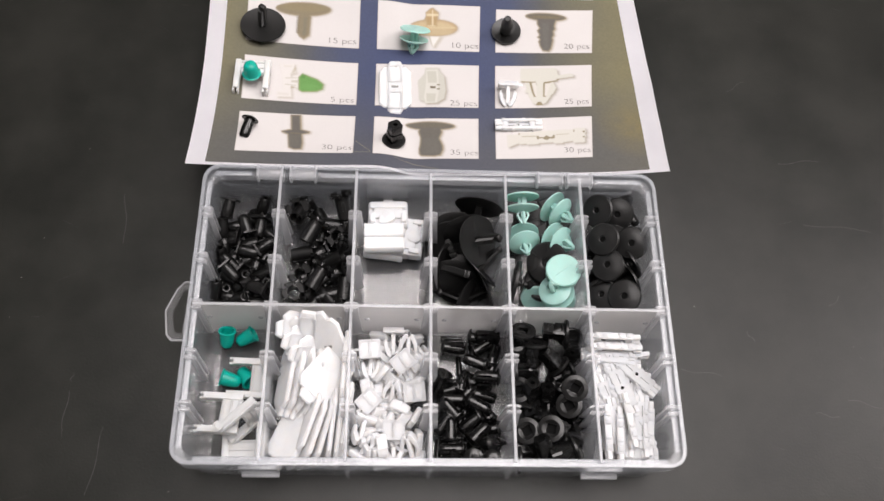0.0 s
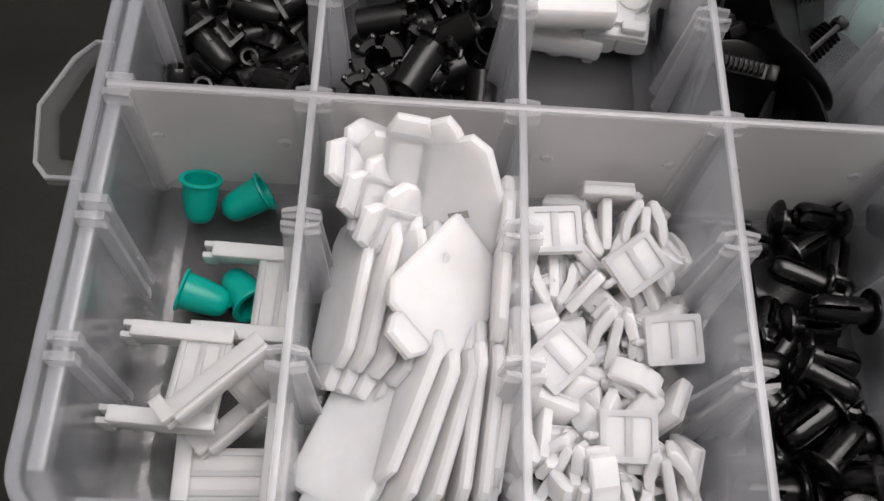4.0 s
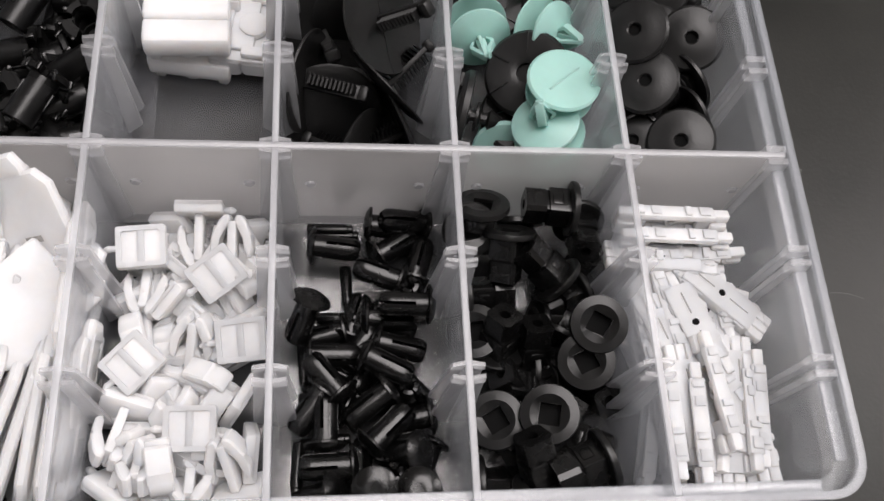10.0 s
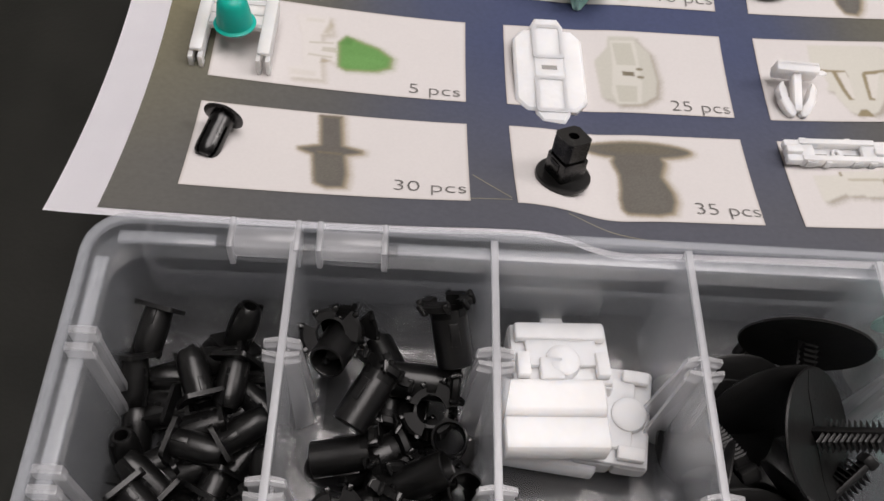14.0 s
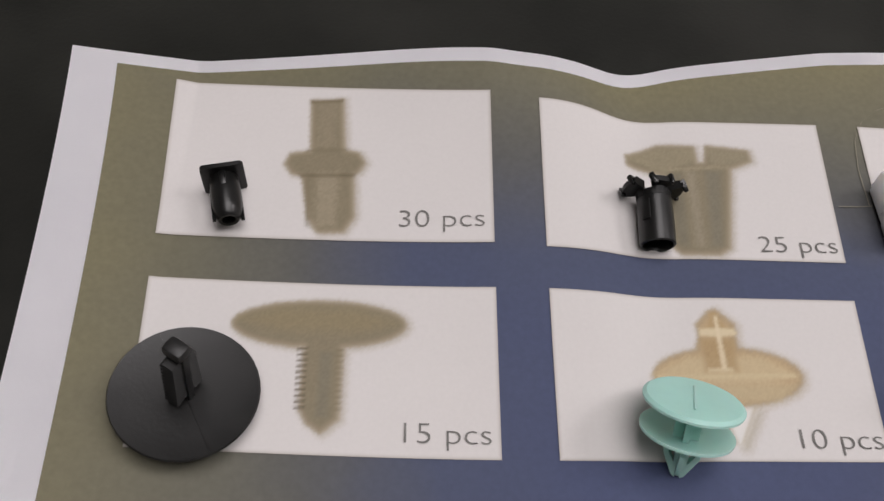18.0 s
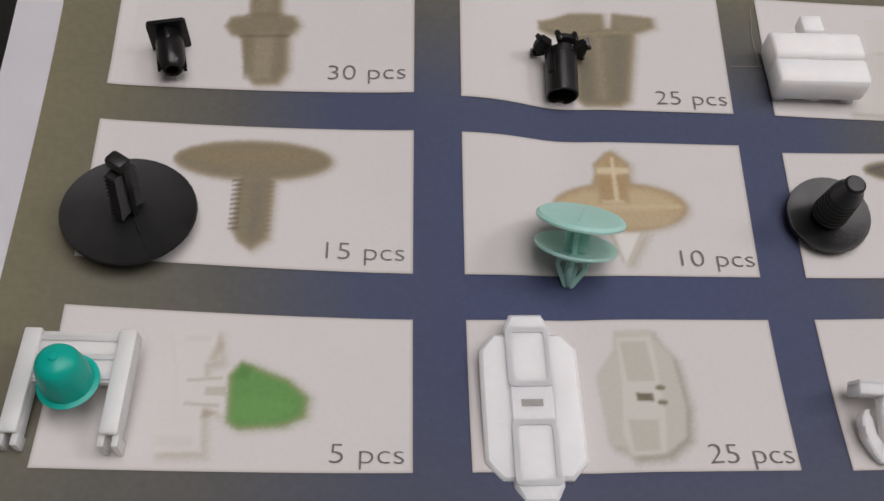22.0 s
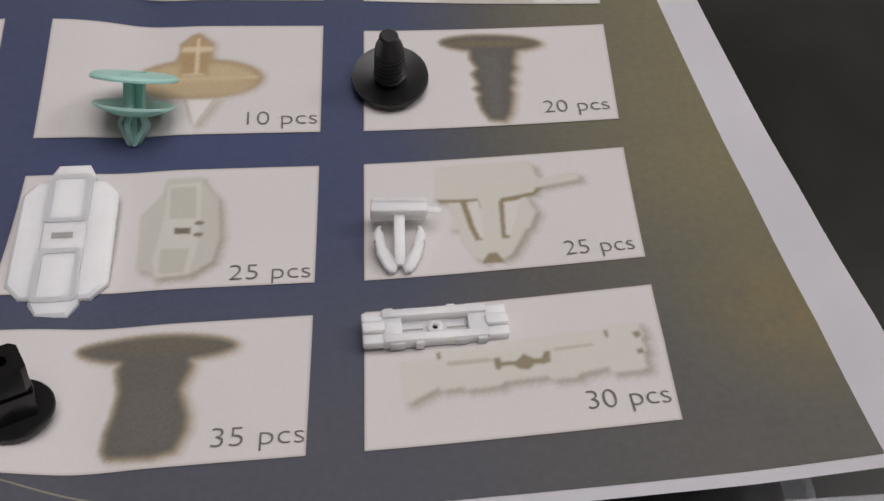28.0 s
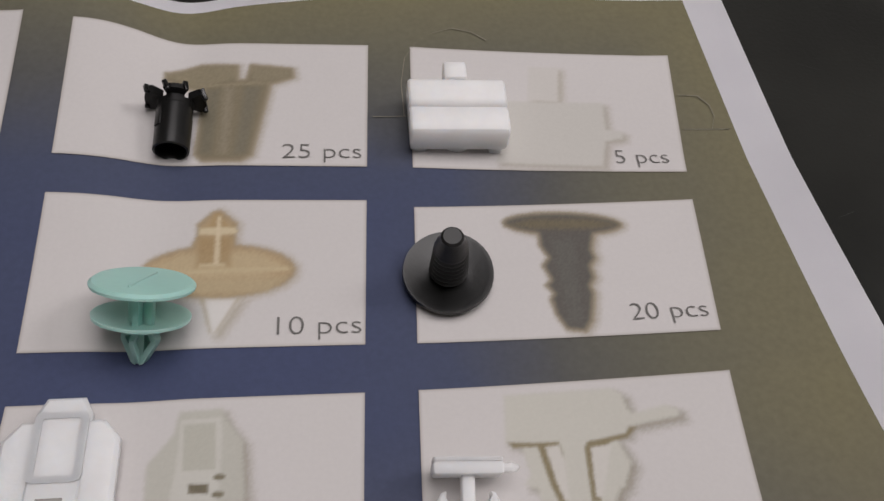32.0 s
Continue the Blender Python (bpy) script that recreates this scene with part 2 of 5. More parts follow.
slab("floor", -2.6, 2.6, -2.6, 2.6, -0.85, -0.75, FLOORING, "plain grey floor under the work table", "floor")
slab("ceiling", -2.6, 2.6, -2.6, 2.6, 1.95, 2.05, PLASTER, "plain white ceiling over the work table", "ceiling")
slab("wall_north", -2.6, 2.6, 2.5, 2.6, -0.75, 1.95, PLASTER, "plain white plastered wall of the room", "wall")
slab("wall_south", -2.6, 2.6, -2.6, -2.5, -0.75, 1.95, PLASTER, "plain white plastered wall of the room", "wall")
slab("wall_east", 2.5, 2.6, -2.5, 2.5, -0.75, 1.95, PLASTER, "plain white plastered wall of the room", "wall")
slab("wall_west", -2.6, -2.5, -2.5, 2.5, -0.75, 1.95, PLASTER, "plain white plastered wall of the room", "wall")

table = thing("work_table", "dark grey laminate work table with fine scratches", "table")
part("tabletop", block(bmesh.new(), -900, 900, -450, 750, -28, 0, 1.5), TABLE, table)
SCRATCH = material("scratched_laminate", (0.045, 0.045, 0.044), 0.6)
r = random.Random(5)
for x, y, length, turn in ((185.5, 95, 21, 6), (198.5, 58.6, 33, -5), (194, -28.6, 15, -14), (-152, -37, 20, 90), (-151.6, -20.8, 4, 84), (-140.4, 56, 26, -83), (-136.5, -56, 28, 84), (122, -15.2, 18, -8), (190, 20, 9, 40), (176, -34, 10, -10), (20, -92, 110, 5), (90, -100, 60, 8), (160, 140, 12, 35), (147, 2, 6, -60), (-118, -80, 5, 30)):
    bm = bmesh.new()
    n = 10
    pts = [(length * (i / n - 0.5), 0.6 * math.sin(i * 0.7 + x)) for i in range(n + 1)]
    prism(bm, [(u, v - 0.05) for u, v in pts] + [(u, v + 0.05 + 0.06 * r.random()) for u, v in reversed(pts)], 0.0, 0.03, mm(x, y, 0, 0, 0, turn))
    part("scratch", bm, SCRATCH, table, "", 0)
DUST = mottle(material("pale_dust", (0.3, 0.3, 0.28), 0.9), (0.2, 0.2, 0.19), (0.34, 0.33, 0.31), 400)
for k, (x, y) in enumerate(((-139.2, 72.6), (-162.3, 92.7), (-181.6, 25.0), (-183.3, 6.1), (-175.1, 45.0), (-105.2, -68.2), (194.1, -1.8), (196.3, -7.4), (122.8, 16.5), (147.0, 86.0))):
    w = 0.16 + 0.05 * (k % 3)
    speck_of = bmesh.new()
    prism(speck_of, [(-w, 0), (-w * 0.3, -w * 0.6), (w * 1.4, -w * 0.2), (w * 0.6, w * 0.7)], 0.0, 0.09, mm(x, y, 0, 0, 0, 40 * k))
    part("dust_speck", speck_of, DUST, table, "", 0)
FAINT_SCRATCH = material("faint_scratch", (0.026, 0.026, 0.025), 0.6)
r = random.Random(8)
for k in range(34):
    x = r.choice((-1, 1)) * r.uniform(112, 230) if k % 3 else r.uniform(-90, 200)
    y = r.uniform(-110, 250) if k % 3 else r.uniform(-120, -75)
    length, turn = r.uniform(2, 11), r.uniform(-35, 35)
    bm = bmesh.new()
    prism(bm, [(-length / 2, 0), (0, -0.05 - 0.02 * length), (length / 2, 0.02), (0, 0.06 - 0.02 * length)], 0.0, 0.02, mm(x, y, 0, 0, 0, turn))
    part("scratch", bm, FAINT_SCRATCH, table, "", 0)
LEG = material("dark_steel", (0.05, 0.05, 0.05), 0.5)
for lx in (-850, 850):
    for ly in (-410, 710):
        part("leg", block(bmesh.new(), lx - 20, lx + 20, ly - 20, ly + 20, -750, -28, 1.0), LEG, table)

# ---- the sorting box ----
CX = 0.4
HX, HY = 98.6, 64.6
TOP, FLOOR = 36.0, 3.8
sorter = thing("sorting_box", "milky clear plastic sorting box with twelve filled compartments, lid folded open", "storage box")
bm = bmesh.new()
prism(bm, rounded(CX - 94.6, CX + 94.6, -60.6, 60.6, 5), 0.4, FLOOR)
part("base", bm, CLEAR_FLOOR, sorter)
bm = ring_sweep(bmesh.new(), [(95.4, 61.4, 0.6, 0), (96.4, 62.4, 26.5, 0), (HX, HY, 27.0, 1), (HX, HY, TOP, 1), (HX - 1.1, HY - 1.1, TOP, 0), (HX - 1.2, HY - 1.2, 33.2, 0), (HX - 3.4, HY - 3.4, 33.0, -1), (94.3, 60.3, FLOOR, -1)], 6, CX)
wall = part("outer_wall", bm, CLEAR_WALL, sorter)
bm = ring_sweep(bmesh.new(), [(HX + 0.15, HY + 0.15, TOP - 0.9, 1), (HX + 0.15, HY + 0.15, TOP + 0.25, 1), (HX - 1.2, HY - 1.2, TOP + 0.25, 0), (HX - 1.2, HY - 1.2, TOP - 0.9, 0)], 6, CX)
part("rim", bm, CLEAR, wall)
for x0, x1, y0, y1 in ((-94, -78.2, 61.0, 63.2), (-48.4, 46.0, 61.0, 63.2), (73.6, 94, 61.0, 63.2), (-90, 92, -63.2, -61.0), (CX - 97.2, CX - 95.0, -58, 58), (CX + 95.0, CX + 97.2, -58, 58)):
    part("lid_ledge", block(bmesh.new(), x0, x1, y0, y1, 32.4, 33.4, 0.25), CLEAR, wall)

DIVIDERS = [-65.1, -32.5, 0.0, 32.6, 65.5]
POSTS = [-42.0, -21.1, 0.0, 20.8, 42.2]
bm = bmesh.new()
block(bm, CX - 96.8, CX + 96.8, -0.55, 0.55, FLOOR, TOP - 0.8, 0.0)
middle = part("centre_wall", bm, CLEAR_MID, sorter)
part("top_edge", block(bmesh.new(), CX - 96.8, CX + 96.8, -0.62, 0.62, TOP - 0.8, TOP, 0.15), CLEAR_EDGE, middle)
for xc in range(6):
    x = CX - 81.5 + xc * 32.6
    for dx in (-10.5, 10.5):
        part("stop_bump", lathe(bmesh.new(), [(0, 0.5), (0.9, 0.4), (1.2, 0.0), (0, 0)], 10, mm(x + dx, -0.55, 22, 90)), CLEAR_EDGE, middle)

for dx in DIVIDERS:
    for side in (-1, 1):
        a, b = (0.6, HY - 1.4) if side > 0 else (-HY + 1.4, -0.6)
        wall_d = part("divider", block(bmesh.new(), dx - 0.55, dx + 0.55, a, b, FLOOR, TOP - 0.8), CLEAR, sorter)
        part("top_edge", block(bmesh.new(), dx - 0.6, dx + 0.6, a, b, TOP - 0.8, TOP, 0.15), CLEAR_EDGE, wall_d)


def hull_bar(bm, low, high):
    """A bar between two four-sided plans given as corners with their heights."""
    v = [bm.verts.new(Vector(c)) for c in low + high]
    for f in ((3, 2, 1, 0), (4, 5, 6, 7), (0, 1, 5, 4), (1, 2, 6, 5), (2, 3, 7, 6), (3, 0, 4, 7)):
        bm.faces.new([v[i] for i in f])


def slot_rib(side):
    """A slotted post on a divider: two short wings on top, and two fins below that splay and end on a slant."""
    bm = bmesh.new()
    for s in (-1, 1):
        hull_bar(bm, [(0, s * 1.5, 7.5), (side * 3.4, s * 1.7, 11.0), (side * 3.4, s * 2.4, 11.0), (0, s * 2.5, 7.5)],
                 [(0, s * 1.0, TOP - 2.4), (side * 2.1, s * 0.8, TOP - 2.4), (side * 2.1, s * 1.5, TOP - 2.4), (0, s * 1.8, TOP - 2.4)])
        hull_bar(bm, [(0, s * 1.0, TOP - 2.38), (side * 2.4, s * 0.7, TOP - 2.38), (side * 2.4, s * 1.5, TOP - 2.38), (0, s * 1.9, TOP - 2.38)],
                 [(0, s * 0.9, TOP - 0.1), (side * 2.2, s * 0.6, TOP - 0.1), (side * 2.2, s * 1.3, TOP - 0.1), (0, s * 1.7, TOP - 0.1)])
    hull_bar(bm, [(0, -1.5, 9.0), (side * 0.35, -1.5, 9.0), (side * 0.35, 1.5, 9.0), (0, 1.5, 9.0)],
             [(0, -1.8, TOP - 2.8), (side * 0.4, -1.8, TOP - 2.8), (side * 0.4, 1.8, TOP - 2.8), (0, 1.8, TOP - 2.8)])
    return bm


def side_rib(side):
    """Two bars on an end wall that run from the rim to near the floor."""
    bm = bmesh.new()
    for s in (-1, 1):
        y0, y1 = sorted((s * 0.8, s * 2.0))
        block(bm, *sorted((0, side * 2.1)), y0, y1, 5.0, 33.0, 0.2)
        block(bm, *sorted((-side * 1.9, side * 2.3)), y0 - 0.1, y1 + 0.1, 32.8, TOP - 0.15, 0.2)
    return bm


for make, places in ((slot_rib, DIVIDERS), (side_rib, (CX - 96.0, CX + 96.0))):
    for side in (-1, 1):
        shared = None
        for dx in places:
            if dx * side > 95:
                continue
            for py in POSTS:
                if shared is None:
                    ob = part("slot_rib", make(side), CLEAR_RIB, sorter, "", 20)
                    shared = ob.data
                    ob.location = ((dx + side * 0.56) * MM, py * MM, 0)
                else:
                    share("slot_rib", shared, sorter, pose((dx + side * 0.56) * MM, py * MM, 0))

# the rounded corner where walls meet the floor, one for each compartment
edges = [CX - 94.4] + DIVIDERS + [CX + 94.4]
for xa, xb in zip(edges, edges[1:]):
    for ya, yb in ((-60.4, -0.6), (0.6, 60.4)):
        bm = bmesh.new()
        rows = []
        for d, z in [(0.75, FLOOR + 0.05), (0.75, FLOOR + 4.2)] + [(0.75 + 4.2 * (1 - math.cos(radians(a))), FLOOR + 0.05 + 4.2 * (1 - math.sin(radians(a)))) for a in (12, 26, 40, 54, 68, 80)] + [(4.95, FLOOR + 0.05)]:
            rows.append([bm.verts.new(Vector((x, y, z))) for x, y in rounded(xa + d, xb - d, ya + d - 0.6, yb - d + 0.6, 3.0, 3)])
        n = len(rows[0])
        for a, b in zip(rows, rows[1:] + rows[:1]):
            for i in range(n):
                bm.faces.new((a[i], a[(i + 1) % n], b[(i + 1) % n], b[i]))
        part("corner_fillet", bm, CLEAR_FLOOR, sorter, "", 50)

# hinges, latches and the hanging tab
for hx in (-70.0, -55.8, 52.6, 65.8):
    barrel = part("hinge", lathe(bmesh.new(), [(0, -5), (2.3, -5), (2.5, -4.6), (2.5, 4.6), (2.3, 5), (0, 5)], 14, mm(hx, HY - 2.7, TOP - 2.3, 0, 90)), CLEAR_EDGE, sorter)
    for e in (-5.3, 5.3):
        part("hinge_knuckle", block(bmesh.new(), hx + e - 0.5, hx + e + 0.5, HY - 5.6, HY + 0.4, TOP - 5.2, TOP + 0.5, 0.3), CLEAR_EDGE, barrel)
for lx in (-65.0, 66.3):
    bm = bmesh.new()
    prism(bm, rounded(lx - 7.2, lx + 7.2, -8.0, 3.5, 1.2), 0, 1.3, mm(0, -HY - 0.4, 32.5, 90))
    latch = part("latch", bm, CLEAR, sorter)
    part("latch_lip", block(bmesh.new(), lx - 7.2, lx + 7.2, -HY - 2.6, -HY - 0.4, 24.2, 25.6, 0.4), CLEAR_EDGE, latch)
outer = [(-98.4, 11.5), (-101.5, 11.5), (-104.5, 8.0), (-108.2, -1.5), (-106.6, -12.0), (-104.5, -14.4), (-98.4, -14.4)]
inner = [(-99.8, 8.4), (-101.4, 8.4), (-102.3, 7.2), (-105.4, -1.9), (-103.6, -10.2), (-102.8, -10.9), (-100.4, -10.9)]
tab = part("hanging_tab", frame_prism(bmesh.new(), outer, inner, 28.6, 30.4), CLEAR_TAB, sorter)
part("tab_edge", frame_prism(bmesh.new(), outer, [(x * 0.994 - 0.15 if x < -104 else x, y * 0.96) for x, y in outer], 30.4, 30.9), CLEAR_EDGE, tab)

# the lid, folded back on the table under the sheet
bm = bmesh.new()
prism(bm, rounded(CX - 98, CX + 98, 69, 197, 6), 0.4, 1.8)
lid = part("lid", bm, CLEAR_FLOOR, sorter)
bm = bmesh.new()
frame_prism(bm, rounded(CX - 98, CX + 98, 69, 197, 6), rounded(CX - 96.8, CX + 96.8, 70.2, 195.8, 5), 1.8, 9.2)
part("lid_wall", bm, CLEAR, lid)
# ---- the printed sheet ----
def sheet_height(x, y):
    """The sheet sags over the open lid, climbs to the hinge side and to its far edge, and has a fold near the middle."""
    e = min(1.0, max(0.0, (x + 27) / 26))
    e = e * e * (3 - 2 * e)
    near, far, low = 13.2 - 5.0 * e, 10.8 - 6.3 * e, 9.95 + 0.45 * e
    if x < -35:
        k = (-35 - x) / 55
        low, near, far = low + 4.8 * k**1.5, near - 3.0 * min(1.3, k), far - 10.6 * min(1, k)
    if x > 33:
        k = (x - 33) / 50
        low, near, far = low + 2.5 * k**1.5 - 0.058 * k * max(-45, min(45, y - 142)), near - 2.6 * min(1, k), far - 1.5 * min(1, k)
    z = low + (near * ((142 - y) / 62) ** 2 if y < 142 else far * ((y - 142) / 74) ** 1.3)
    w = 0.35 + 0.65 * min(1, abs(y - 142) / 75) ** 2
    curl = 0.0008 * max(0.0, x - 86) ** 2
    return z + curl - 1.4 * w * math.exp(-(((x + 9) / 6.5) ** 2))


def sheet_edge(u, v):
    """A place on the sheet, u across and v from its near to its far edge, 0 to 1."""
    left = -108.4 - 2.0 * v - 3.4 * v**4
    right = 110.1 - 8.3 * max(0.0, v - 0.34) ** 1.05
    x = left + (right - left) * u
    near = 68.0 + 4.2 * u
    k = min(1.0, max(0.0, (u - 0.44) / 0.34))
    far = 226.7 + 7.6 * k * k * (3 - 2 * k) - 3.0 * math.exp(-(((u - 0.42) / 0.08) ** 2))
    return x, near + (far - near) * v


def laid(bm, nu, nv, place, lift, thick=0.0):
    grid = []
    for j in range(nv + 1):
        for i in range(nu + 1):
            x, y = place(i / nu, j / nv)
            grid.append(bm.verts.new(Vector((x, y, sheet_height(x, y) + lift))))
    for j in range(nv):
        for i in range(nu):
            a = j * (nu + 1) + i
            bm.faces.new((grid[a], grid[a + 1], grid[a + nu + 2], grid[a + nu + 1]))
    if thick:
        bmesh.ops.solidify(bm, geom=list(bm.faces), thickness=thick)
    return bm


def drape(bm, lift):
    for v in bm.verts:
        v.co.z = sheet_height(v.co.x, v.co.y) + lift
    return bm


PRINT = material("printed_ink", (0.05, 0.06, 0.1), 0.62, 0.2)
at = coordinates(PRINT)
split = node(PRINT, "ShaderNodeSeparateXYZ")
link(PRINT, at, "Object", split, "Vector")


def sums(m, op, a, b):
    n = m.node_tree.nodes.new("ShaderNodeMath")
    n.operation = op
    for i, v in enumerate((a, b)):
        if isinstance(v, (int, float)):
            n.inputs[i].default_value = v
        else:
            m.node_tree.links.new(v, n.inputs[i])
    return n.outputs[0]


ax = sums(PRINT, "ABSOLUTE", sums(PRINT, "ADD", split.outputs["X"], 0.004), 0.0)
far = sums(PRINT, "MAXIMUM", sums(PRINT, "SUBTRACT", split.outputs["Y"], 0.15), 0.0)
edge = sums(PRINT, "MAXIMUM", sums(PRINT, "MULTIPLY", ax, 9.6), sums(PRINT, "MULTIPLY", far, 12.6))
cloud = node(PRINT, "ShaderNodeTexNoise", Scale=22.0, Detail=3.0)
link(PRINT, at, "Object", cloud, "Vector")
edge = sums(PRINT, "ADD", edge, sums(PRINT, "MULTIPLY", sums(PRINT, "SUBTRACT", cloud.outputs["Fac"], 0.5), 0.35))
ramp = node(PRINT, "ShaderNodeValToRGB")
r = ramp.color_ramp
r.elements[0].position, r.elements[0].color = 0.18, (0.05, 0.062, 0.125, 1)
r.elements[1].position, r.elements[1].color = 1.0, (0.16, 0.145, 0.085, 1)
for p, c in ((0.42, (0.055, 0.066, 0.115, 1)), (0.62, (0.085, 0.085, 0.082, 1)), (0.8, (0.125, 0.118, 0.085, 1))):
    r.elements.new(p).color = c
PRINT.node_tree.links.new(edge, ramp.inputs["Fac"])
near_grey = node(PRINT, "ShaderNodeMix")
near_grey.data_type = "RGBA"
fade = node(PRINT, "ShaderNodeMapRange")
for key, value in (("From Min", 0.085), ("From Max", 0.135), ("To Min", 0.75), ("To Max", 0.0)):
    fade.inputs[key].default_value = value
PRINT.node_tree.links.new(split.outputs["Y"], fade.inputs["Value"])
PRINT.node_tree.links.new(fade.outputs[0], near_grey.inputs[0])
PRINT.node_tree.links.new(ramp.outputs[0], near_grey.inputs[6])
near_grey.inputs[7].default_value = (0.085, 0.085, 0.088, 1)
stain = node(PRINT, "ShaderNodeVectorMath")
stain.operation = "DISTANCE"
stain.inputs[1].default_value = (0.099, 0.1, 0.02)
link(PRINT, at, "Object", stain, 0)
round_off = node(PRINT, "ShaderNodeMapRange", From_Min=0.003, From_Max=0.02, To_Min=0.75, To_Max=0.0)
PRINT.node_tree.links.new(stain.outputs["Value"], round_off.inputs["Value"])
patchy = node(PRINT, "ShaderNodeTexNoise", Scale=160.0, Detail=4.0)
link(PRINT, at, "Object", patchy, "Vector")
stained = node(PRINT, "ShaderNodeMix")
stained.data_type = "RGBA"
stained.inputs[7].default_value = (0.21, 0.165, 0.06, 1)
PRINT.node_tree.links.new(sums(PRINT, "MULTIPLY", round_off.outputs[0], patchy.outputs["Fac"]), stained.inputs[0])
PRINT.node_tree.links.new(near_grey.outputs[2], stained.inputs[6])
speck = node(PRINT, "ShaderNodeTexNoise", Scale=900.0, Detail=2.0)
link(PRINT, at, "Object", speck, "Vector")
grainy = node(PRINT, "ShaderNodeMix")
grainy.data_type, grainy.blend_type = "RGBA", "OVERLAY"
grainy.inputs[0].default_value = 0.14
PRINT.node_tree.links.new(stained.outputs[2], grainy.inputs[6])
PRINT.node_tree.links.new(speck.outputs["Fac"], grainy.inputs[7])
PRINT.node_tree.links.new(grainy.outputs[2], PRINT.node_tree.nodes["Principled BSDF"].inputs["Base Color"])


def ink(name, colour, spot=0.025):
    """Printed ink; the darker ones let more of the paper's grain through and vary in strength."""
    m = material(name, colour, 0.6, 0.3)
    spot = spot + (0.09 if sum(colour) < 0.9 else 0.0)
    return mottle(m, tuple(c * (1 - spot) for c in colour), tuple(min(1, c * (1 + spot)) for c in colour), 420, 8)


def blend(a, b, k):
    return tuple(x + (y - x) * k for x, y in zip(a, b))


CELL_COLOUR = (0.549, 0.527, 0.519)
PICTURE = material("printed_field", CELL_COLOUR, 0.7, 0.16)
print_of = node(PICTURE, "ShaderNodeAttribute")
print_of.attribute_name = "print"
at = coordinates(PICTURE)
cloudy = node(PICTURE, "ShaderNodeTexNoise", Scale=45.0, Detail=5.0)
link(PICTURE, at, "Object", cloudy, "Vector")
dots = node(PICTURE, "ShaderNodeTexNoise", Scale=1500.0, Detail=2.0)
link(PICTURE, at, "Object", dots, "Vector")
strength = node(PICTURE, "ShaderNodeMapRange", To_Min=0.93, To_Max=1.07)
PICTURE.node_tree.links.new(sums(PICTURE, "MULTIPLY", sums(PICTURE, "ADD", cloudy.outputs["Fac"], dots.outputs["Fac"]), 0.5), strength.inputs["Value"])
toned = node(PICTURE, "ShaderNodeVectorMath")
toned.operation = "SCALE"
link(PICTURE, print_of, "Color", toned, 0)
PICTURE.node_tree.links.new(strength.outputs[0], toned.inputs["Scale"])
link(PICTURE, toned, "Vector", PICTURE.node_tree.nodes["Principled BSDF"], "Base Color")
DARK_TEXT = ink("grey_text_ink", (0.14, 0.134, 0.127), 0.05)

sheet = thing("printed_sheet", "creased paper sheet printed with twelve clip pictures, lying flat", "paper sheet")
part("paper", laid(bmesh.new(), 96, 64, sheet_edge, 0.0, 0.16), PAPER, sheet, "white paper with an unprinted margin", 80)
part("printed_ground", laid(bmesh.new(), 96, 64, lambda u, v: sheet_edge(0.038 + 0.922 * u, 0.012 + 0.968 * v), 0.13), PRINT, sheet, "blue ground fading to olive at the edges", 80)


def cell_corner(col, row, u, v):
    low, high = ((185.0, 215.6) if col == 0 else (184.5, 214.2), (148.7, 177.0), (113.5, 140.3), (80.6, 106.4))[row]
    y = low + (high - low) * v
    left, right = ((-92.6 + (190 - y) * 0.037 - 0.02 * max(0.0, y - 190), -35.3), (-26.4, 23.0 + (y - 81) * 0.036), (31.1 + (y - 82) * 0.037, 76.6 + (y - 82.7) * 0.092 + 0.016 * max(0.0, y - 184)))[col]
    x = left + (right - left) * u
    tilt = (-0.012, 0.0, 0.012, 0.026)[row] * (1 - v) + (0.0, -0.008, 0.006, 0.024)[row] * v
    if row == 0 and col == 0:
        return x, y + tilt * x + v * 0.095 * (-35.3 - x)
    if col == 2 and row == 1:
        return x, y + (1 - v) * tilt * x + v * (0.027 * x - 2.6)
    if col == 2 and row == 2:
        return x, y + 0.012 * x - 0.1
    return x, y + tilt * x


inks = {}


def tone(colour):
    key = tuple(round(c, 3) for c in colour)
    if key not in inks:
        inks[key] = ink("picture_ink", colour)
    return inks[key]


STROKES = {(col, row): [] for col in range(3) for row in range(4)}


def stroke(outline, colour, edge=0.5, strength=1.0, shift=(0.0, 0.0), grow=0.0):
    """Notes one inked shape, with an edge that fades over so many millimetres, for the field that it lies in."""
    pts = np.array(outline, float) + shift
    x, y = pts.mean(axis=0)
    col = 0 if x < -30 else 1 if x < 29 else 2
    row = 3 if y < 110 else 2 if y < 144.5 else 1 if y < 181 else 0
    STROKES[col, row].append((pts, np.array(colour), edge, strength, grow))


def picture(outline, colour, blur=0.5, rim=None):
    """A printed picture with a soft edge; rim is the shade that the edge passes through."""
    if rim:
        stroke(outline, rim, blur * 1.9, 0.6, (0.55, -0.25), 0.3)
        stroke(outline, rim, blur * 1.0, 0.85, grow=0.1)
        stroke(outline, colour, blur * 1.3, 1.0, grow=-0.5)
    else:
        stroke(outline, colour, blur)


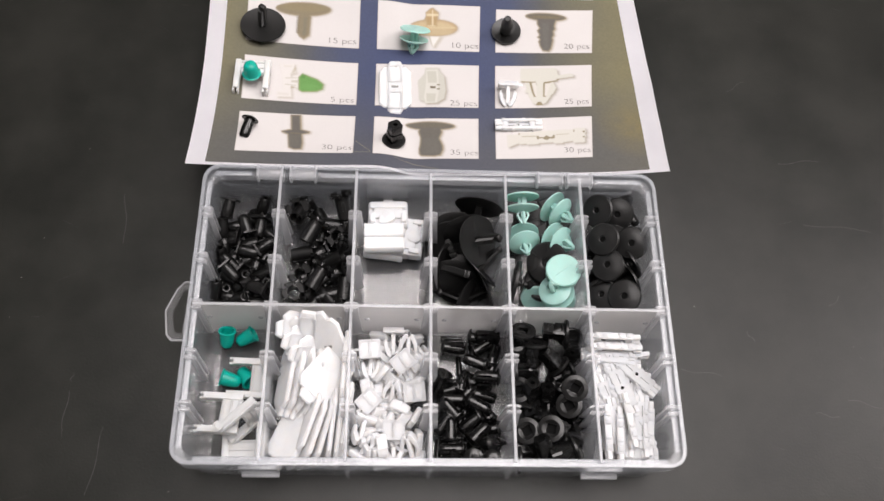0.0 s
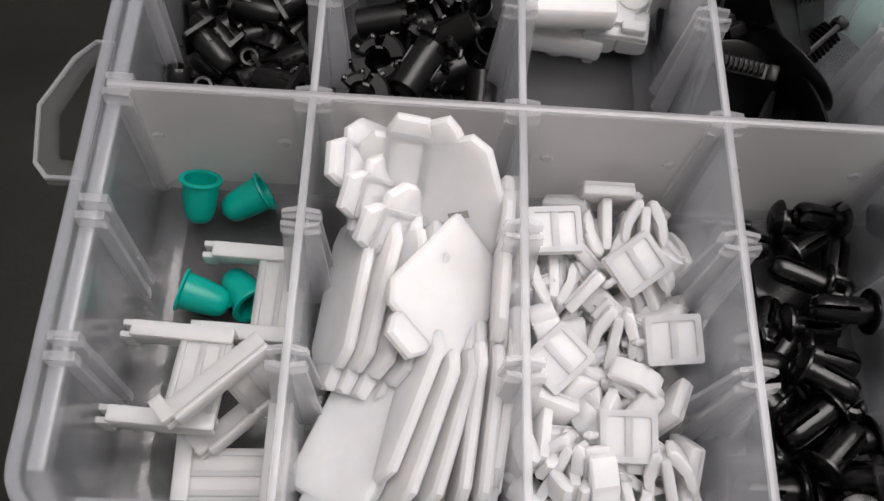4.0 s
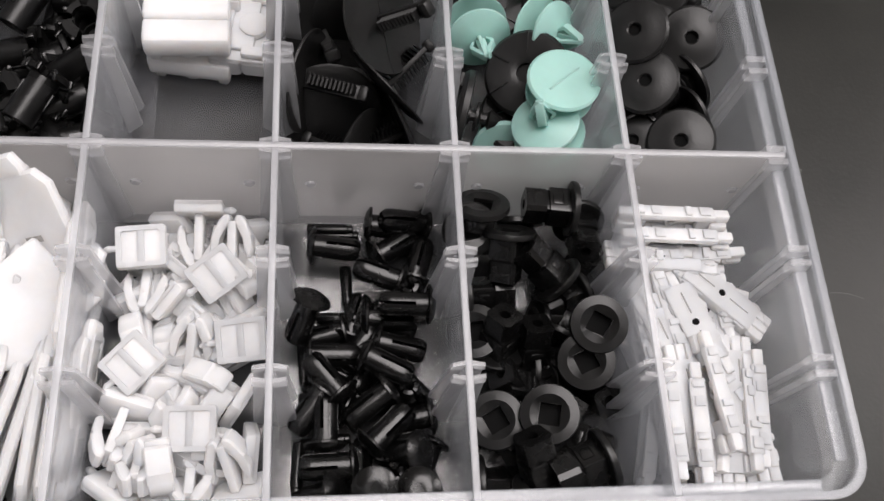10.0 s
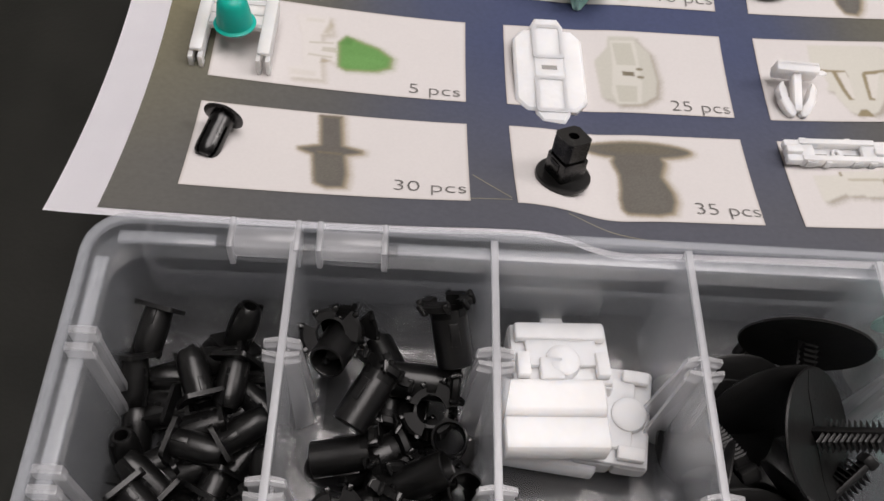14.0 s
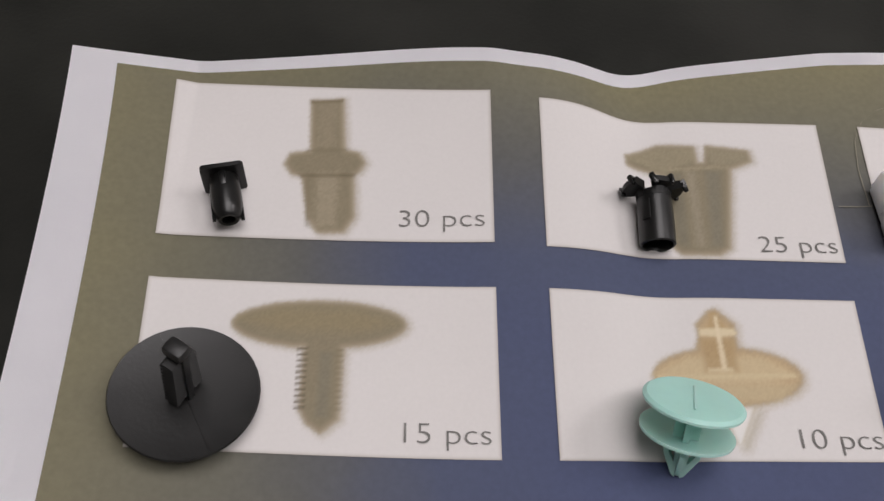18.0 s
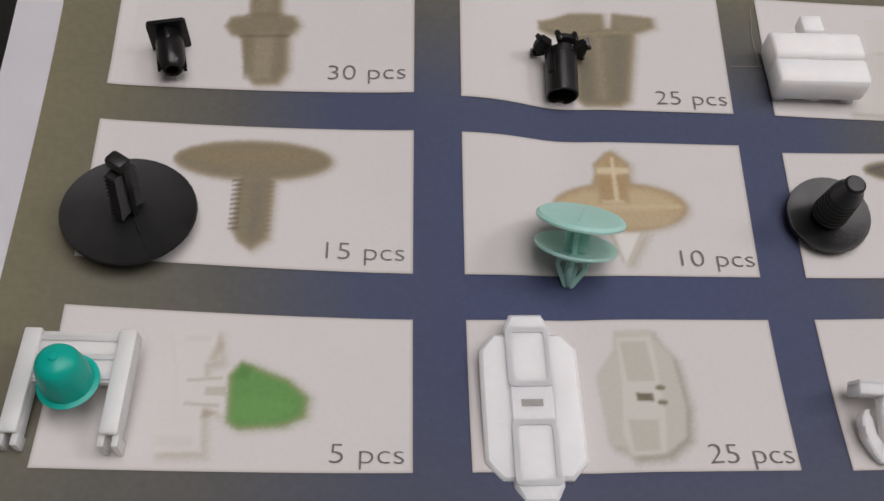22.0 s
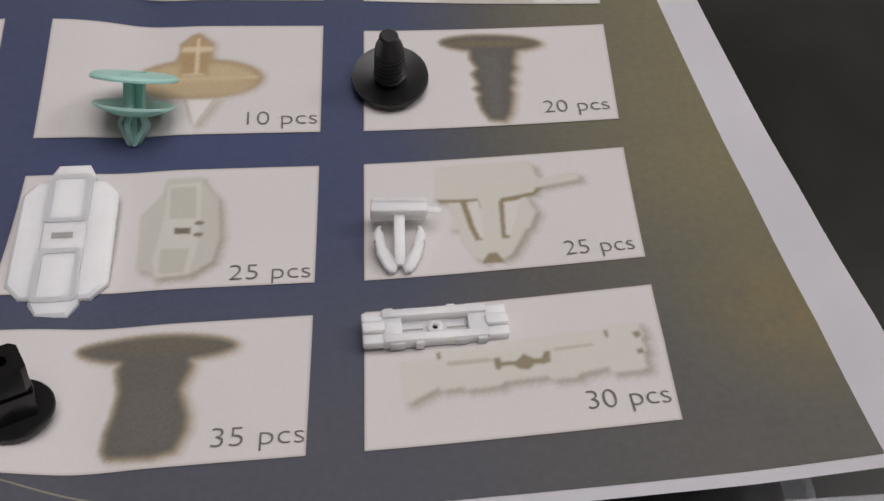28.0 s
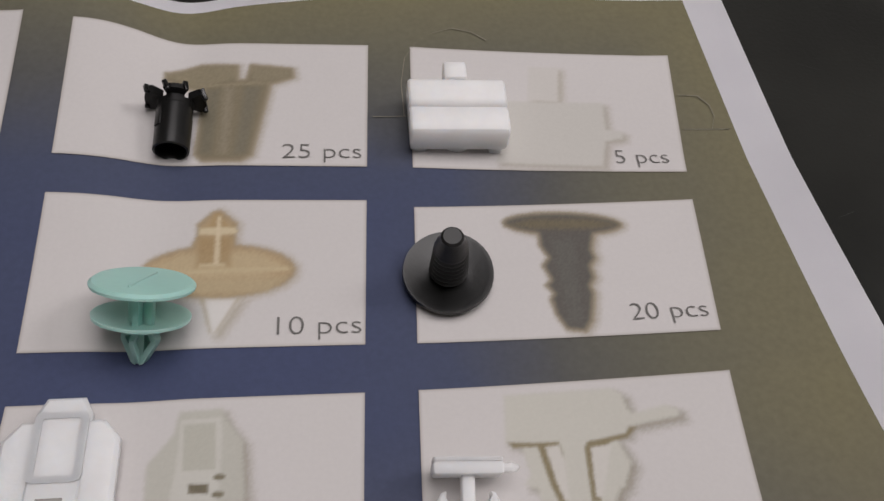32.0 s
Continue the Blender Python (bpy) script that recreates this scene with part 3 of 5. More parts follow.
def pale_picture(outline, colour, dark=(0.18, 0.15, 0.09), cast=(0.9, -0.95)):
    """A pale printed shape with a soft brown printed shadow beside it."""
    stroke(outline, dark, 1.3, 0.62, cast)
    stroke(outline, blend(dark, colour, 0.45), 0.7, 0.5, (cast[0] * 0.5, cast[1] * 0.5))
    stroke(outline, colour, 0.5)


def inside_by(pts, x, y):
    """Signed distance from every point to the outline, negative inside."""
    best, inside = np.full(x.shape, 1e9), np.zeros(x.shape, bool)
    for (x0, y0), (x1, y1) in zip(pts, np.roll(pts, -1, axis=0)):
        dx, dy = x1 - x0, y1 - y0
        k = np.clip(((x - x0) * dx + (y - y0) * dy) / (dx * dx + dy * dy + 1e-9), 0, 1)
        best = np.minimum(best, np.hypot(x - x0 - k * dx, y - y0 - k * dy))
        if y0 != y1:
            inside ^= ((y0 > y) != (y1 > y)) & (x < x0 + (y - y0) * dx / dy)
    return np.where(inside, -best, best)


def printed_field(col, row, label, nu=164, nv=84):
    """One pale field of the sheet with its picture inked on."""
    u, v = np.meshgrid(np.linspace(0, 1, nu + 1), np.linspace(0, 1, nv + 1))
    places = np.array([cell_corner(col, row, a, b) for a, b in zip(u.ravel(), v.ravel())])
    x, y = places[:, 0], places[:, 1]
    rgb = np.tile(np.array(CELL_COLOUR), (len(x), 1))
    grain = np.random.default_rng(10 * row + col).uniform(-1, 1, len(x))
    for pts, colour, edge, strength, grow in STROKES[col, row]:
        far = inside_by(pts, x, y) - grow
        w = np.clip(0.5 - far / (2 * edge) + 0.1 * grain * (np.abs(far) < edge), 0, 1)
        w = (strength * w * w * (3 - 2 * w))[:, None]
        rgb = rgb * (1 - w) + colour * w
    inked = np.clip((CELL_COLOUR[1] - rgb[:, 1]) * 2.2, 0, 1)
    rgb *= (1 + 0.085 * grain * inked)[:, None]
    fringe = np.minimum(np.minimum(u, 1 - u).ravel() * 52, np.minimum(v, 1 - v).ravel() * 29)
    w = (0.45 * np.clip(1 - fringe / 0.55, 0, 1) ** 1.5)[:, None]
    rgb = rgb * (1 - w) + np.array((0.2, 0.165, 0.11)) * w
    verts = [(a * MM, b * MM, (sheet_height(a, b) + 0.32) * MM) for a, b in places]
    n = nu + 1
    faces = [(j * n + i, j * n + i + 1, (j + 1) * n + i + 1, (j + 1) * n + i) for j in range(nv) for i in range(nu)]
    me = bpy.data.meshes.new("picture_field")
    me.from_pydata(verts, [], faces)
    layer = me.color_attributes.new("print", "FLOAT_COLOR", "POINT")
    layer.data.foreach_set("color", np.hstack([rgb, np.ones((len(x), 1))]).ravel())
    me.materials.append(PICTURE)
    me.shade_smooth()
    ob = new("picture_field", me)
    ob.parent = sheet
    tagged(ob, label)


OLIVE, DIM, TAN, GREEN = (0.2, 0.17, 0.115), (0.11, 0.102, 0.092), (0.4, 0.3, 0.18), (0.115, 0.25, 0.075)


def oval(cx, cy, rx, ry, n=18, tilt=0.0):
    c, s = math.cos(radians(tilt)), math.sin(radians(tilt))
    return [(cx + rx * math.cos(2 * math.pi * i / n) * c - ry * math.sin(2 * math.pi * i / n) * s, cy + rx * math.cos(2 * math.pi * i / n) * s + ry * math.sin(2 * math.pi * i / n) * c) for i in range(n)]


def joined(cx, cy, rx, ry, tilt, gap, stem):
    """An oval with a stem let into it at the angles of the gap."""
    a0, a1 = gap
    pts = [(cx + rx * math.cos(radians(a)), cy + ry * math.sin(radians(a)) + rx * math.cos(radians(a)) * math.sin(radians(tilt))) for a in [a1 + (360 - a1 + a0) * i / 24 for i in range(25)]]
    return pts + list(stem)


picture([(-68.4, 215.6), (-62.3, 215.6), (-61.6, 204.3), (-59.1, 203.7), (-57.8, 201.5), (-58.9, 199.4), (-59.8, 198.9), (-59.4, 190.4), (-61.1, 187.3), (-65.6, 187.1), (-67.5, 190.1), (-69.0, 198.7), (-70.9, 199.1), (-72.3, 201.4), (-71.4, 203.7), (-67.8, 204.2)], OLIVE, rim=(0.27, 0.225, 0.15))
picture([(-10.2, 206.0), (-3.7, 208.9), (3.2, 208.6), (3.3, 204.9), (4.5, 205.0), (5.3, 208.8), (13.4, 207.9), (13.6, 205.3), (9.4, 203.5), (6.6, 186.7), (4.6, 185.3), (-2.3, 185.4), (-3.7, 187.1), (-3.0, 201.8), (-8.5, 203.3), (-10.2, 204.0)], OLIVE, rim=(0.27, 0.225, 0.15))
picture(joined(-64.1, 170.2, 14.0, 4.2, 1.0, (254, 286), [(-66.4, 166.2), (-66.5, 155.6), (-65.4, 153.6), (-63.1, 152.0), (-60.4, 154.4), (-60.2, 163.9), (-60.0, 166.2)]), OLIVE, rim=(0.27, 0.225, 0.15))
pale_picture([(-0.2, 158.0), (6.1, 157.7), (2.5, 151.2), (1.6, 151.2)], (0.585, 0.565, 0.545), (0.3, 0.25, 0.17))
picture(joined(2.1, 162.8, 12.3, 5.1, 0, (78, 112), [(4.4, 169.6), (4.7, 172.0), (1.7, 174.9), (0.4, 174.4), (-1.8, 172.0), (-1.8, 169.6)]), TAN, 0.6, rim=(0.3, 0.23, 0.13))
picture(oval(1.6, 170.6, 3.1, 0.8, 12), (0.5, 0.42, 0.28), 0.25)
picture([(1.4, 163.5), (2.2, 163.5), (1.9, 173.5), (1.3, 173.5)], (0.56, 0.47, 0.33), 0.2)
picture([(-9.3, 163.0), (13.2, 163.4), (13.4, 162.6), (-9.5, 162.2)], (0.47, 0.38, 0.24), 0.25)
pale_picture([(59.4, 210.1), (65.5, 210.1), (64.2, 201.0), (58.2, 201.1)], (0.53, 0.51, 0.485), (0.3, 0.26, 0.19))
pale_picture([(54.0, 200.8), (73.0, 200.8), (72.5, 194.1), (75.6, 193.4), (75.3, 191.8), (71.9, 191.0), (70.3, 184.9), (50.2, 185.6), (52.6, 193.0)], (0.5, 0.485, 0.455), (0.28, 0.24, 0.18))
picture(joined(60.4, 171.6, 10.7, 2.7, -2, (243, 300), [(55.5, 166.9), (56.6, 164.5), (55.4, 162.9), (56.4, 160.0), (55.4, 158.9), (56.4, 157.2), (55.8, 156.2), (56.3, 152.9), (57.7, 150.1), (60.8, 149.5), (62.3, 151.6), (63.6, 156.9), (63.3, 158.5), (64.3, 160.1), (64.0, 162.4), (65.2, 164.1), (64.8, 165.9)]), DIM, rim=(0.27, 0.225, 0.15))
pale_picture([(-74.0, 136.4), (-66.8, 136.9), (-65.7, 131.4), (-68.0, 130.6), (-67.6, 128.2), (-64.0, 130.1), (-63.3, 121.3), (-67.1, 123.3), (-67.1, 120.6), (-66.5, 115.8), (-73.3, 115.4), (-73.9, 118.9), (-70.9, 120.0), (-72.2, 130.2)], (0.558, 0.537, 0.52), (0.33, 0.29, 0.22))
for q in ([(-70.4, 127.9), (-65.0, 128.6), (-65.0, 128.0), (-70.4, 127.3)], [(-70.2, 124.0), (-64.9, 123.8), (-64.9, 123.2), (-70.2, 123.4)], [(-67.4, 126.6), (-64.2, 126.9), (-64.2, 125.2), (-67.4, 125.2)]):
    picture(q, (0.44, 0.42, 0.37), 0.2)
picture([(-63.7, 123.5), (-64.1, 128.8), (-62.4, 131.3), (-60.0, 130.4), (-54.8, 128.3), (-51.7, 125.5), (-52.0, 122.1), (-55.1, 120.4), (-61.9, 119.7), (-63.5, 120.9)], GREEN, 0.6, rim=(0.2, 0.24, 0.1))
pale_picture([(-1.8, 138.2), (4.2, 138.5), (5.2, 136.4), (7.5, 133.3), (8.3, 124.7), (7.4, 119.3), (3.8, 116.4), (-1.8, 115.9), (-2.5, 117.2), (-4.9, 118.3), (-5.5, 130.2), (-2.2, 134.8)], (0.45, 0.44, 0.395))
picture([(-1.4, 136.9), (4.2, 137.1), (4.6, 134.9), (4.7, 123.0), (3.7, 116.7), (-1.6, 116.4), (-2.5, 119.8), (-1.5, 128.9)], (0.51, 0.5, 0.46), 0.3)
for q in ([(-1.0, 136.1), (3.5, 136.3), (4.0, 129.0), (-0.5, 128.9)], [(-1.4, 122.3), (3.4, 122.2), (2.9, 117.0), (-1.2, 116.9)]):
    picture(q, (0.43, 0.42, 0.37), 0.25)
picture([(0.5, 126.9), (3.2, 126.8), (3.3, 125.4), (0.6, 125.5)], (0.16, 0.14, 0.1), 0.25)
for q in ((4.6, 127.8), (4.6, 125.2)):
    picture(oval(*q, 0.9, 0.5, 8), (0.2, 0.18, 0.13), 0.2)
pale_picture([(46.1, 139.0), (62.6, 139.3), (64.1, 138.2), (64.5, 135.6), (65.0, 134.8), (70.4, 135.8), (72.0, 135.1), (72.0, 133.8), (64.1, 132.6), (63.3, 131.4), (60.4, 130.9), (61.8, 130.7), (63.1, 126.8), (61.3, 123.1), (60.7, 122.9), (57.4, 117.4), (55.5, 116.5), (54.8, 118.0), (53.5, 117.9), (52.4, 116.4), (50.9, 117.4), (49.0, 122.5), (49.1, 123.6), (47.3, 124.4), (48.3, 125.9), (47.7, 130.2), (45.4, 131.2)], (0.51, 0.498, 0.45), (0.16, 0.13, 0.07))
for q in ([(49.9, 130.6), (53.2, 130.6), (53.5, 129.1), (52.8, 121.2), (51.7, 121.1), (50.9, 124.0)], [(56.8, 129.9), (57.9, 130.6), (60.8, 130.7), (59.6, 128.1), (57.5, 121.1), (56.2, 121.2)], [(52.1, 115.9), (53.5, 117.9), (54.8, 118.0), (55.7, 116.5), (56.0, 115.6)], [(45.6, 131.2), (49.8, 130.9), (53.1, 130.8), (53.2, 130.2), (49.7, 130.2), (46.4, 130.3)], [(57.2, 130.5), (63.3, 131.5), (64.1, 132.5), (65.1, 132.4), (63.4, 130.8), (57.3, 129.6)]):
    picture(q, (0.235, 0.2, 0.125), 0.32)
for q in ([(51.1, 130.1), (53.1, 130.3), (53.6, 127.6), (53.1, 121.6), (52.5, 121.6), (51.8, 124.7)], [(57.7, 129.6), (60.9, 129.9), (60.0, 127.7), (57.9, 121.7), (57.0, 121.9)]):
    picture(q, (0.545, 0.525, 0.49), 0.3)
picture([(-65.9, 104.1), (-61.0, 104.4), (-60.0, 95.0), (-56.1, 93.8), (-56.1, 92.5), (-59.3, 91.5), (-58.5, 85.8), (-58.7, 81.3), (-62.5, 80.9), (-64.9, 82.2), (-66.2, 91.1), (-69.0, 92.3), (-69.1, 93.3), (-65.0, 94.7)], DIM, rim=(0.27, 0.225, 0.15))
picture(joined(0.5, 101.7, 12.0, 2.8, 0, (243, 297), [(-5.4, 98.2), (-5.3, 97.4), (-4.4, 94.0), (-4.6, 90.0), (-5.2, 86.7), (-5.0, 83.6), (-4.0, 82.4), (2.0, 82.0), (5.3, 82.9), (6.6, 86.5), (6.5, 89.4), (5.0, 93.8), (6.2, 97.4), (6.3, 98.2)]), (0.115, 0.107, 0.094), rim=(0.27, 0.225, 0.15))
pale_picture([(37.1, 96.8), (42.3, 97.1), (43.1, 98.1), (51.5, 98.7), (52.3, 99.3), (60.8, 99.5), (61.5, 99.9), (68.5, 99.9), (69.5, 100.7), (74.5, 100.8), (74.9, 98.2), (74.3, 97.5), (74.6, 95.4), (74.0, 94.7), (73.9, 92.2), (72.9, 91.7), (68.5, 91.7), (68.0, 92.8), (63.7, 92.0), (62.9, 91.4), (59.4, 91.4), (58.8, 92.1), (52.2, 91.7), (51.4, 91.0), (46.4, 90.8), (45.9, 91.3), (42.8, 91.0), (42.4, 91.5), (38.1, 89.3), (37.1, 89.2)], (0.525, 0.51, 0.468), (0.17, 0.14, 0.08))
for q in ([(51.2, 96.2), (52.1, 96.3), (52.4, 95.4), (54.6, 95.4), (55.9, 96.6), (57.3, 95.6), (58.5, 95.5), (59.1, 96.7), (60.0, 96.7), (59.7, 94.6), (58.6, 94.4), (57.3, 94.5), (56.3, 93.6), (55.0, 93.8), (54.0, 94.6), (52.3, 94.6), (51.9, 93.9), (51.3, 94.2)], [(73.2, 98.9), (74.3, 99.1), (74.5, 98.2), (73.6, 97.7)], [(73.0, 95.5), (74.0, 95.8), (74.1, 94.8), (73.2, 94.7)], [(42.7, 98.1), (43.2, 98.2), (43.3, 96.9), (42.7, 96.8)], [(68.9, 99.7), (69.5, 99.8), (69.4, 98.4), (69.0, 98.3)]):
    picture(q, (0.235, 0.205, 0.14), 0.3)
for q in ([(44.1, 96.2), (50.2, 96.4), (51.2, 96.0), (51.0, 95.6), (44.8, 95.4), (44.0, 95.6)], [(60.6, 97.2), (66.8, 97.5), (66.8, 97.0), (60.7, 96.6)]):
    picture(q, (0.41, 0.385, 0.32), 0.25)


# finer tones inside the pictures
for q, colour, edge, strength in (
    ([(-66.0, 188.5), (-62.6, 188.5), (-62.4, 199.4), (-66.2, 199.4)], (0.27, 0.232, 0.165), 0.9, 0.75), ([(-66.6, 205.0), (-63.2, 205.0), (-63.4, 214.6), (-66.8, 214.6)], (0.235, 0.2, 0.14), 0.8, 0.6),
    ([(-69.6, 199.2), (-59.4, 199.2), (-59.6, 198.5), (-69.2, 198.5)], (0.13, 0.105, 0.065), 0.45, 0.8), ([(-68.6, 204.5), (-61.0, 204.5), (-61.2, 203.9), (-68.4, 203.9)], (0.15, 0.125, 0.08), 0.5, 0.6),
    ([(-68.3, 215.5), (-62.4, 215.5), (-62.4, 214.9), (-68.3, 214.9)], (0.13, 0.105, 0.065), 0.4, 0.8), ([(-67.6, 188.6), (-66.9, 188.2), (-67.6, 198.0), (-68.3, 198.0)], (0.15, 0.125, 0.08), 0.5, 0.6),
    ([(-9.8, 205.6), (-3.6, 208.2), (2.8, 208.0), (2.9, 205.4), (-3.0, 202.6)], (0.255, 0.222, 0.15), 0.7, 0.7), ([(5.4, 208.2), (12.8, 207.2), (12.6, 205.2), (6.0, 204.2)], (0.25, 0.218, 0.15), 0.7, 0.7),
    ([(-2.6, 187.4), (-0.6, 187.2), (0.2, 202.5), (-2.4, 202.3)], (0.165, 0.15, 0.11), 0.8, 0.8), ([(0.6, 187.2), (2.2, 187.2), (2.6, 202.8), (1.0, 202.8)], (0.255, 0.225, 0.165), 0.8, 0.7), ([(3.4, 187.0), (5.4, 187.2), (7.4, 203.0), (4.6, 203.2)], (0.165, 0.152, 0.115), 0.9, 0.75),
    ([(-3.0, 203.6), (9.0, 204.3), (9.0, 203.7), (-3.0, 203.0)], (0.29, 0.25, 0.17), 0.4, 0.6),
    ([(-76.8, 170.6), (-71.0, 173.0), (-58.0, 173.0), (-51.6, 170.6), (-58.0, 169.0), (-70.0, 169.0)], (0.225, 0.185, 0.11), 1.4, 0.7), ([(-63.9, 154.6), (-62.0, 154.6), (-61.8, 165.4), (-63.7, 165.4)], (0.17, 0.155, 0.115), 0.6, 0.7),
    ([(-10.0, 163.0), (-4.0, 166.2), (8.0, 166.2), (13.6, 163.0), (8.0, 161.4), (-4.0, 161.4)], (0.47, 0.385, 0.245), 0.9, 0.65), ([(-9.0, 161.2), (13.0, 161.4), (10.0, 158.6), (-5.0, 158.4)], (0.42, 0.345, 0.22), 0.9, 0.7),
    ([(-1.4, 163.6), (4.0, 163.6), (4.0, 169.4), (-1.4, 169.4)], (0.32, 0.225, 0.115), 0.8, 0.75), ([(0.0, 171.4), (3.2, 171.4), (1.8, 174.4), (0.9, 174.2)], (0.35, 0.25, 0.13), 0.6, 0.8),
    ([(-1.4, 171.2), (4.6, 171.2), (4.6, 170.0), (-1.4, 170.0)], (0.54, 0.455, 0.31), 0.4, 0.8), ([(1.3, 164.0), (2.2, 164.0), (2.0, 173.6), (1.4, 173.6)], (0.56, 0.475, 0.335), 0.35, 0.85), ([(-0.9, 164.2), (3.2, 164.3), (3.2, 163.6), (-0.9, 163.5)], (0.53, 0.445, 0.3), 0.4, 0.7),
    ([(-0.4, 157.6), (0.3, 157.6), (1.9, 151.4), (1.4, 151.4)], (0.36, 0.31, 0.22), 0.35, 0.6), ([(2.2, 151.4), (2.6, 151.4), (5.9, 157.6), (5.3, 157.6)], (0.36, 0.31, 0.22), 0.35, 0.6), ([(0.9, 157.2), (5.0, 157.2), (2.5, 152.6), (1.9, 152.6)], (0.61, 0.59, 0.57), 0.5, 0.8),
    ([(50.4, 171.4), (55.0, 172.8), (66.0, 172.6), (70.4, 171.2), (66.0, 170.4), (55.0, 170.6)], (0.17, 0.14, 0.085), 0.9, 0.7), ([(58.2, 151.4), (60.6, 151.4), (61.8, 168.0), (58.0, 168.0)], (0.125, 0.12, 0.108), 0.9, 0.7),
    ([(-64.8, 83.2), (-60.0, 83.2), (-60.6, 91.2), (-65.2, 91.2)], (0.125, 0.118, 0.1), 0.9, 0.6), ([(-65.0, 92.4), (-60.2, 92.4), (-60.2, 91.8), (-65.0, 91.8)], (0.17, 0.14, 0.09), 0.4, 0.7), ([(-65.6, 104.2), (-61.2, 104.3), (-61.3, 103.6), (-65.6, 103.5)], (0.08, 0.07, 0.055), 0.4, 0.7),
    ([(-9.0, 101.9), (-3.0, 103.6), (5.0, 103.5), (10.6, 101.8), (5.0, 100.6), (-3.0, 100.7)], (0.135, 0.118, 0.085), 0.9, 0.6), ([(-3.0, 84.0), (4.6, 84.2), (4.0, 94.0), (-2.8, 94.0)], (0.125, 0.118, 0.105), 1.0, 0.6),
    ([(-62.6, 121.6), (-56.0, 121.4), (-53.2, 123.4), (-56.0, 125.0), (-62.4, 125.2)], (0.13, 0.275, 0.085), 0.9, 0.7), ([(-63.4, 128.4), (-62.3, 130.9), (-60.6, 130.4), (-61.2, 128.2)], (0.085, 0.2, 0.055), 0.6, 0.7), ([(-73.4, 118.4), (-68.0, 118.2), (-68.0, 116.6), (-73.2, 116.4)], (0.5, 0.475, 0.44), 0.5, 0.6),
    ([(-71.6, 135.6), (-67.6, 135.8), (-67.8, 134.6), (-71.6, 134.4)], (0.5, 0.475, 0.43), 0.45, 0.6), ([(-67.6, 131.2), (-66.2, 131.2), (-65.4, 134.4), (-66.4, 135.4)], (0.34, 0.3, 0.22), 0.5, 0.6), ([(-67.2, 122.8), (-65.2, 122.4), (-66.4, 121.4), (-67.4, 121.4)], (0.3, 0.26, 0.18), 0.5, 0.7)):
    stroke(q, colour, edge, strength)
# the fine teeth of the two toothed stems
for k in range(11):
    y = 166.0 - k * 0.98
    stroke([(-67.3, y), (-65.6, y + 0.2), (-65.6, y - 0.26), (-67.3, y - 0.46)], (0.105, 0.085, 0.055), 0.22, 0.85)
    stroke([(-61.2, y), (-60.0, y + 0.1), (-60.0, y - 0.36), (-61.2, y - 0.46)], (0.15, 0.125, 0.08), 0.25, 0.5)
FIELD_LABELS = (("pale field with a printed olive grommet", "pale field with a printed olive tube clip", "pale field with a printed grey rail clip"),
                ("pale field with a printed olive disc retainer", "pale field with a printed tan double-disc retainer", "pale field with a printed grey ringed-stem clip"),
                ("pale field with a printed carrier clip and green cap", "pale field with a printed grey-green plate clip", "pale field with a printed pale arrow clip"),
                ("pale field with a printed dark rivet", "pale field with a printed dark nut grommet", "pale field with a printed pale strip clip"))
for row in range(4):
    for col in range(3):
        printed_field(col, row, FIELD_LABELS[row][col])


def printed_text(words, x0, y0, x1, height, mat=DARK_TEXT):
    """Writing printed on the sheet between x0 and x1."""
    data = bpy.data.curves.new("printed_text", "FONT")
    data.body, data.size, data.offset = words, 1.0, -0.016
    source = new("printed_text", data)
    bpy.context.view_layer.update()
    me = bpy.data.meshes.new_from_object(source.evaluated_get(bpy.context.evaluated_depsgraph_get()))
    bpy.data.objects.remove(source)
    bm = bmesh.new()
    bm.from_mesh(me)
    bpy.data.meshes.remove(me)
    xs = [v.co.x for v in bm.verts]
    k = (x1 - x0) / (max(xs) - min(xs))
    for v in bm.verts:
        v.co = Vector((x0 + (v.co.x - min(xs)) * k, y0 + v.co.y * height / 0.7, 0))
    part("printed_text", drape(bm, 0.5), mat, sheet, "", 0)


for words, x0, y0, x1 in (("30 pcs", -51.7, 188.4, -36.9), ("25 pcs", 11.8, 186.0, 25.8), ("5 pcs", 72.9, 185.6, 83.2), ("15 pcs", -50.3, 151.0, -36.8), ("10 pcs", 11.8, 150.7, 24.9), ("20 pcs", 68.7, 151.4, 81.5),
                          ("5 pcs", -47.8, 114.5, -36.6), ("25 pcs", 10.3, 114.9, 23.5), ("25 pcs", 66.4, 116.2, 78.2), ("30 pcs", -49.8, 81.9, -36.0), ("35 pcs", 9.9, 83.4, 22.8), ("30 pcs", 63.6, 85.6, 75.8)):
    printed_text(words, x0, y0, x1, 3.3)

# scratched fold lines in the ink near the hinge side
for x0, y0, x1, y1 in ((-34.6, 88.5, -27.4, 81.6), (-36.0, 80.6, -27.4, 81.0), (-16.5, 79.4, -8.2, 77.2), (-8.2, 77.2, 7.0, 73.4), (88.0, 194.2, 97.0, 194.0)):
    d = Vector((y1 - y0, x0 - x1)).normalized() * 0.14
    bm = bmesh.new()
    prism(bm, [(x0 - d.x, y0 - d.y), (x1 - d.x, y1 - d.y), (x1 + d.x, y1 + d.y), (x0 + d.x, y0 + d.y)], 0, 0.02)
    bmesh.ops.subdivide_edges(bm, edges=[e for e in bm.edges if e.calc_length() > 2], cuts=8)
    part("crease_line", drape(bm, 0.2), tone((0.2, 0.185, 0.14)), sheet, "", 0)
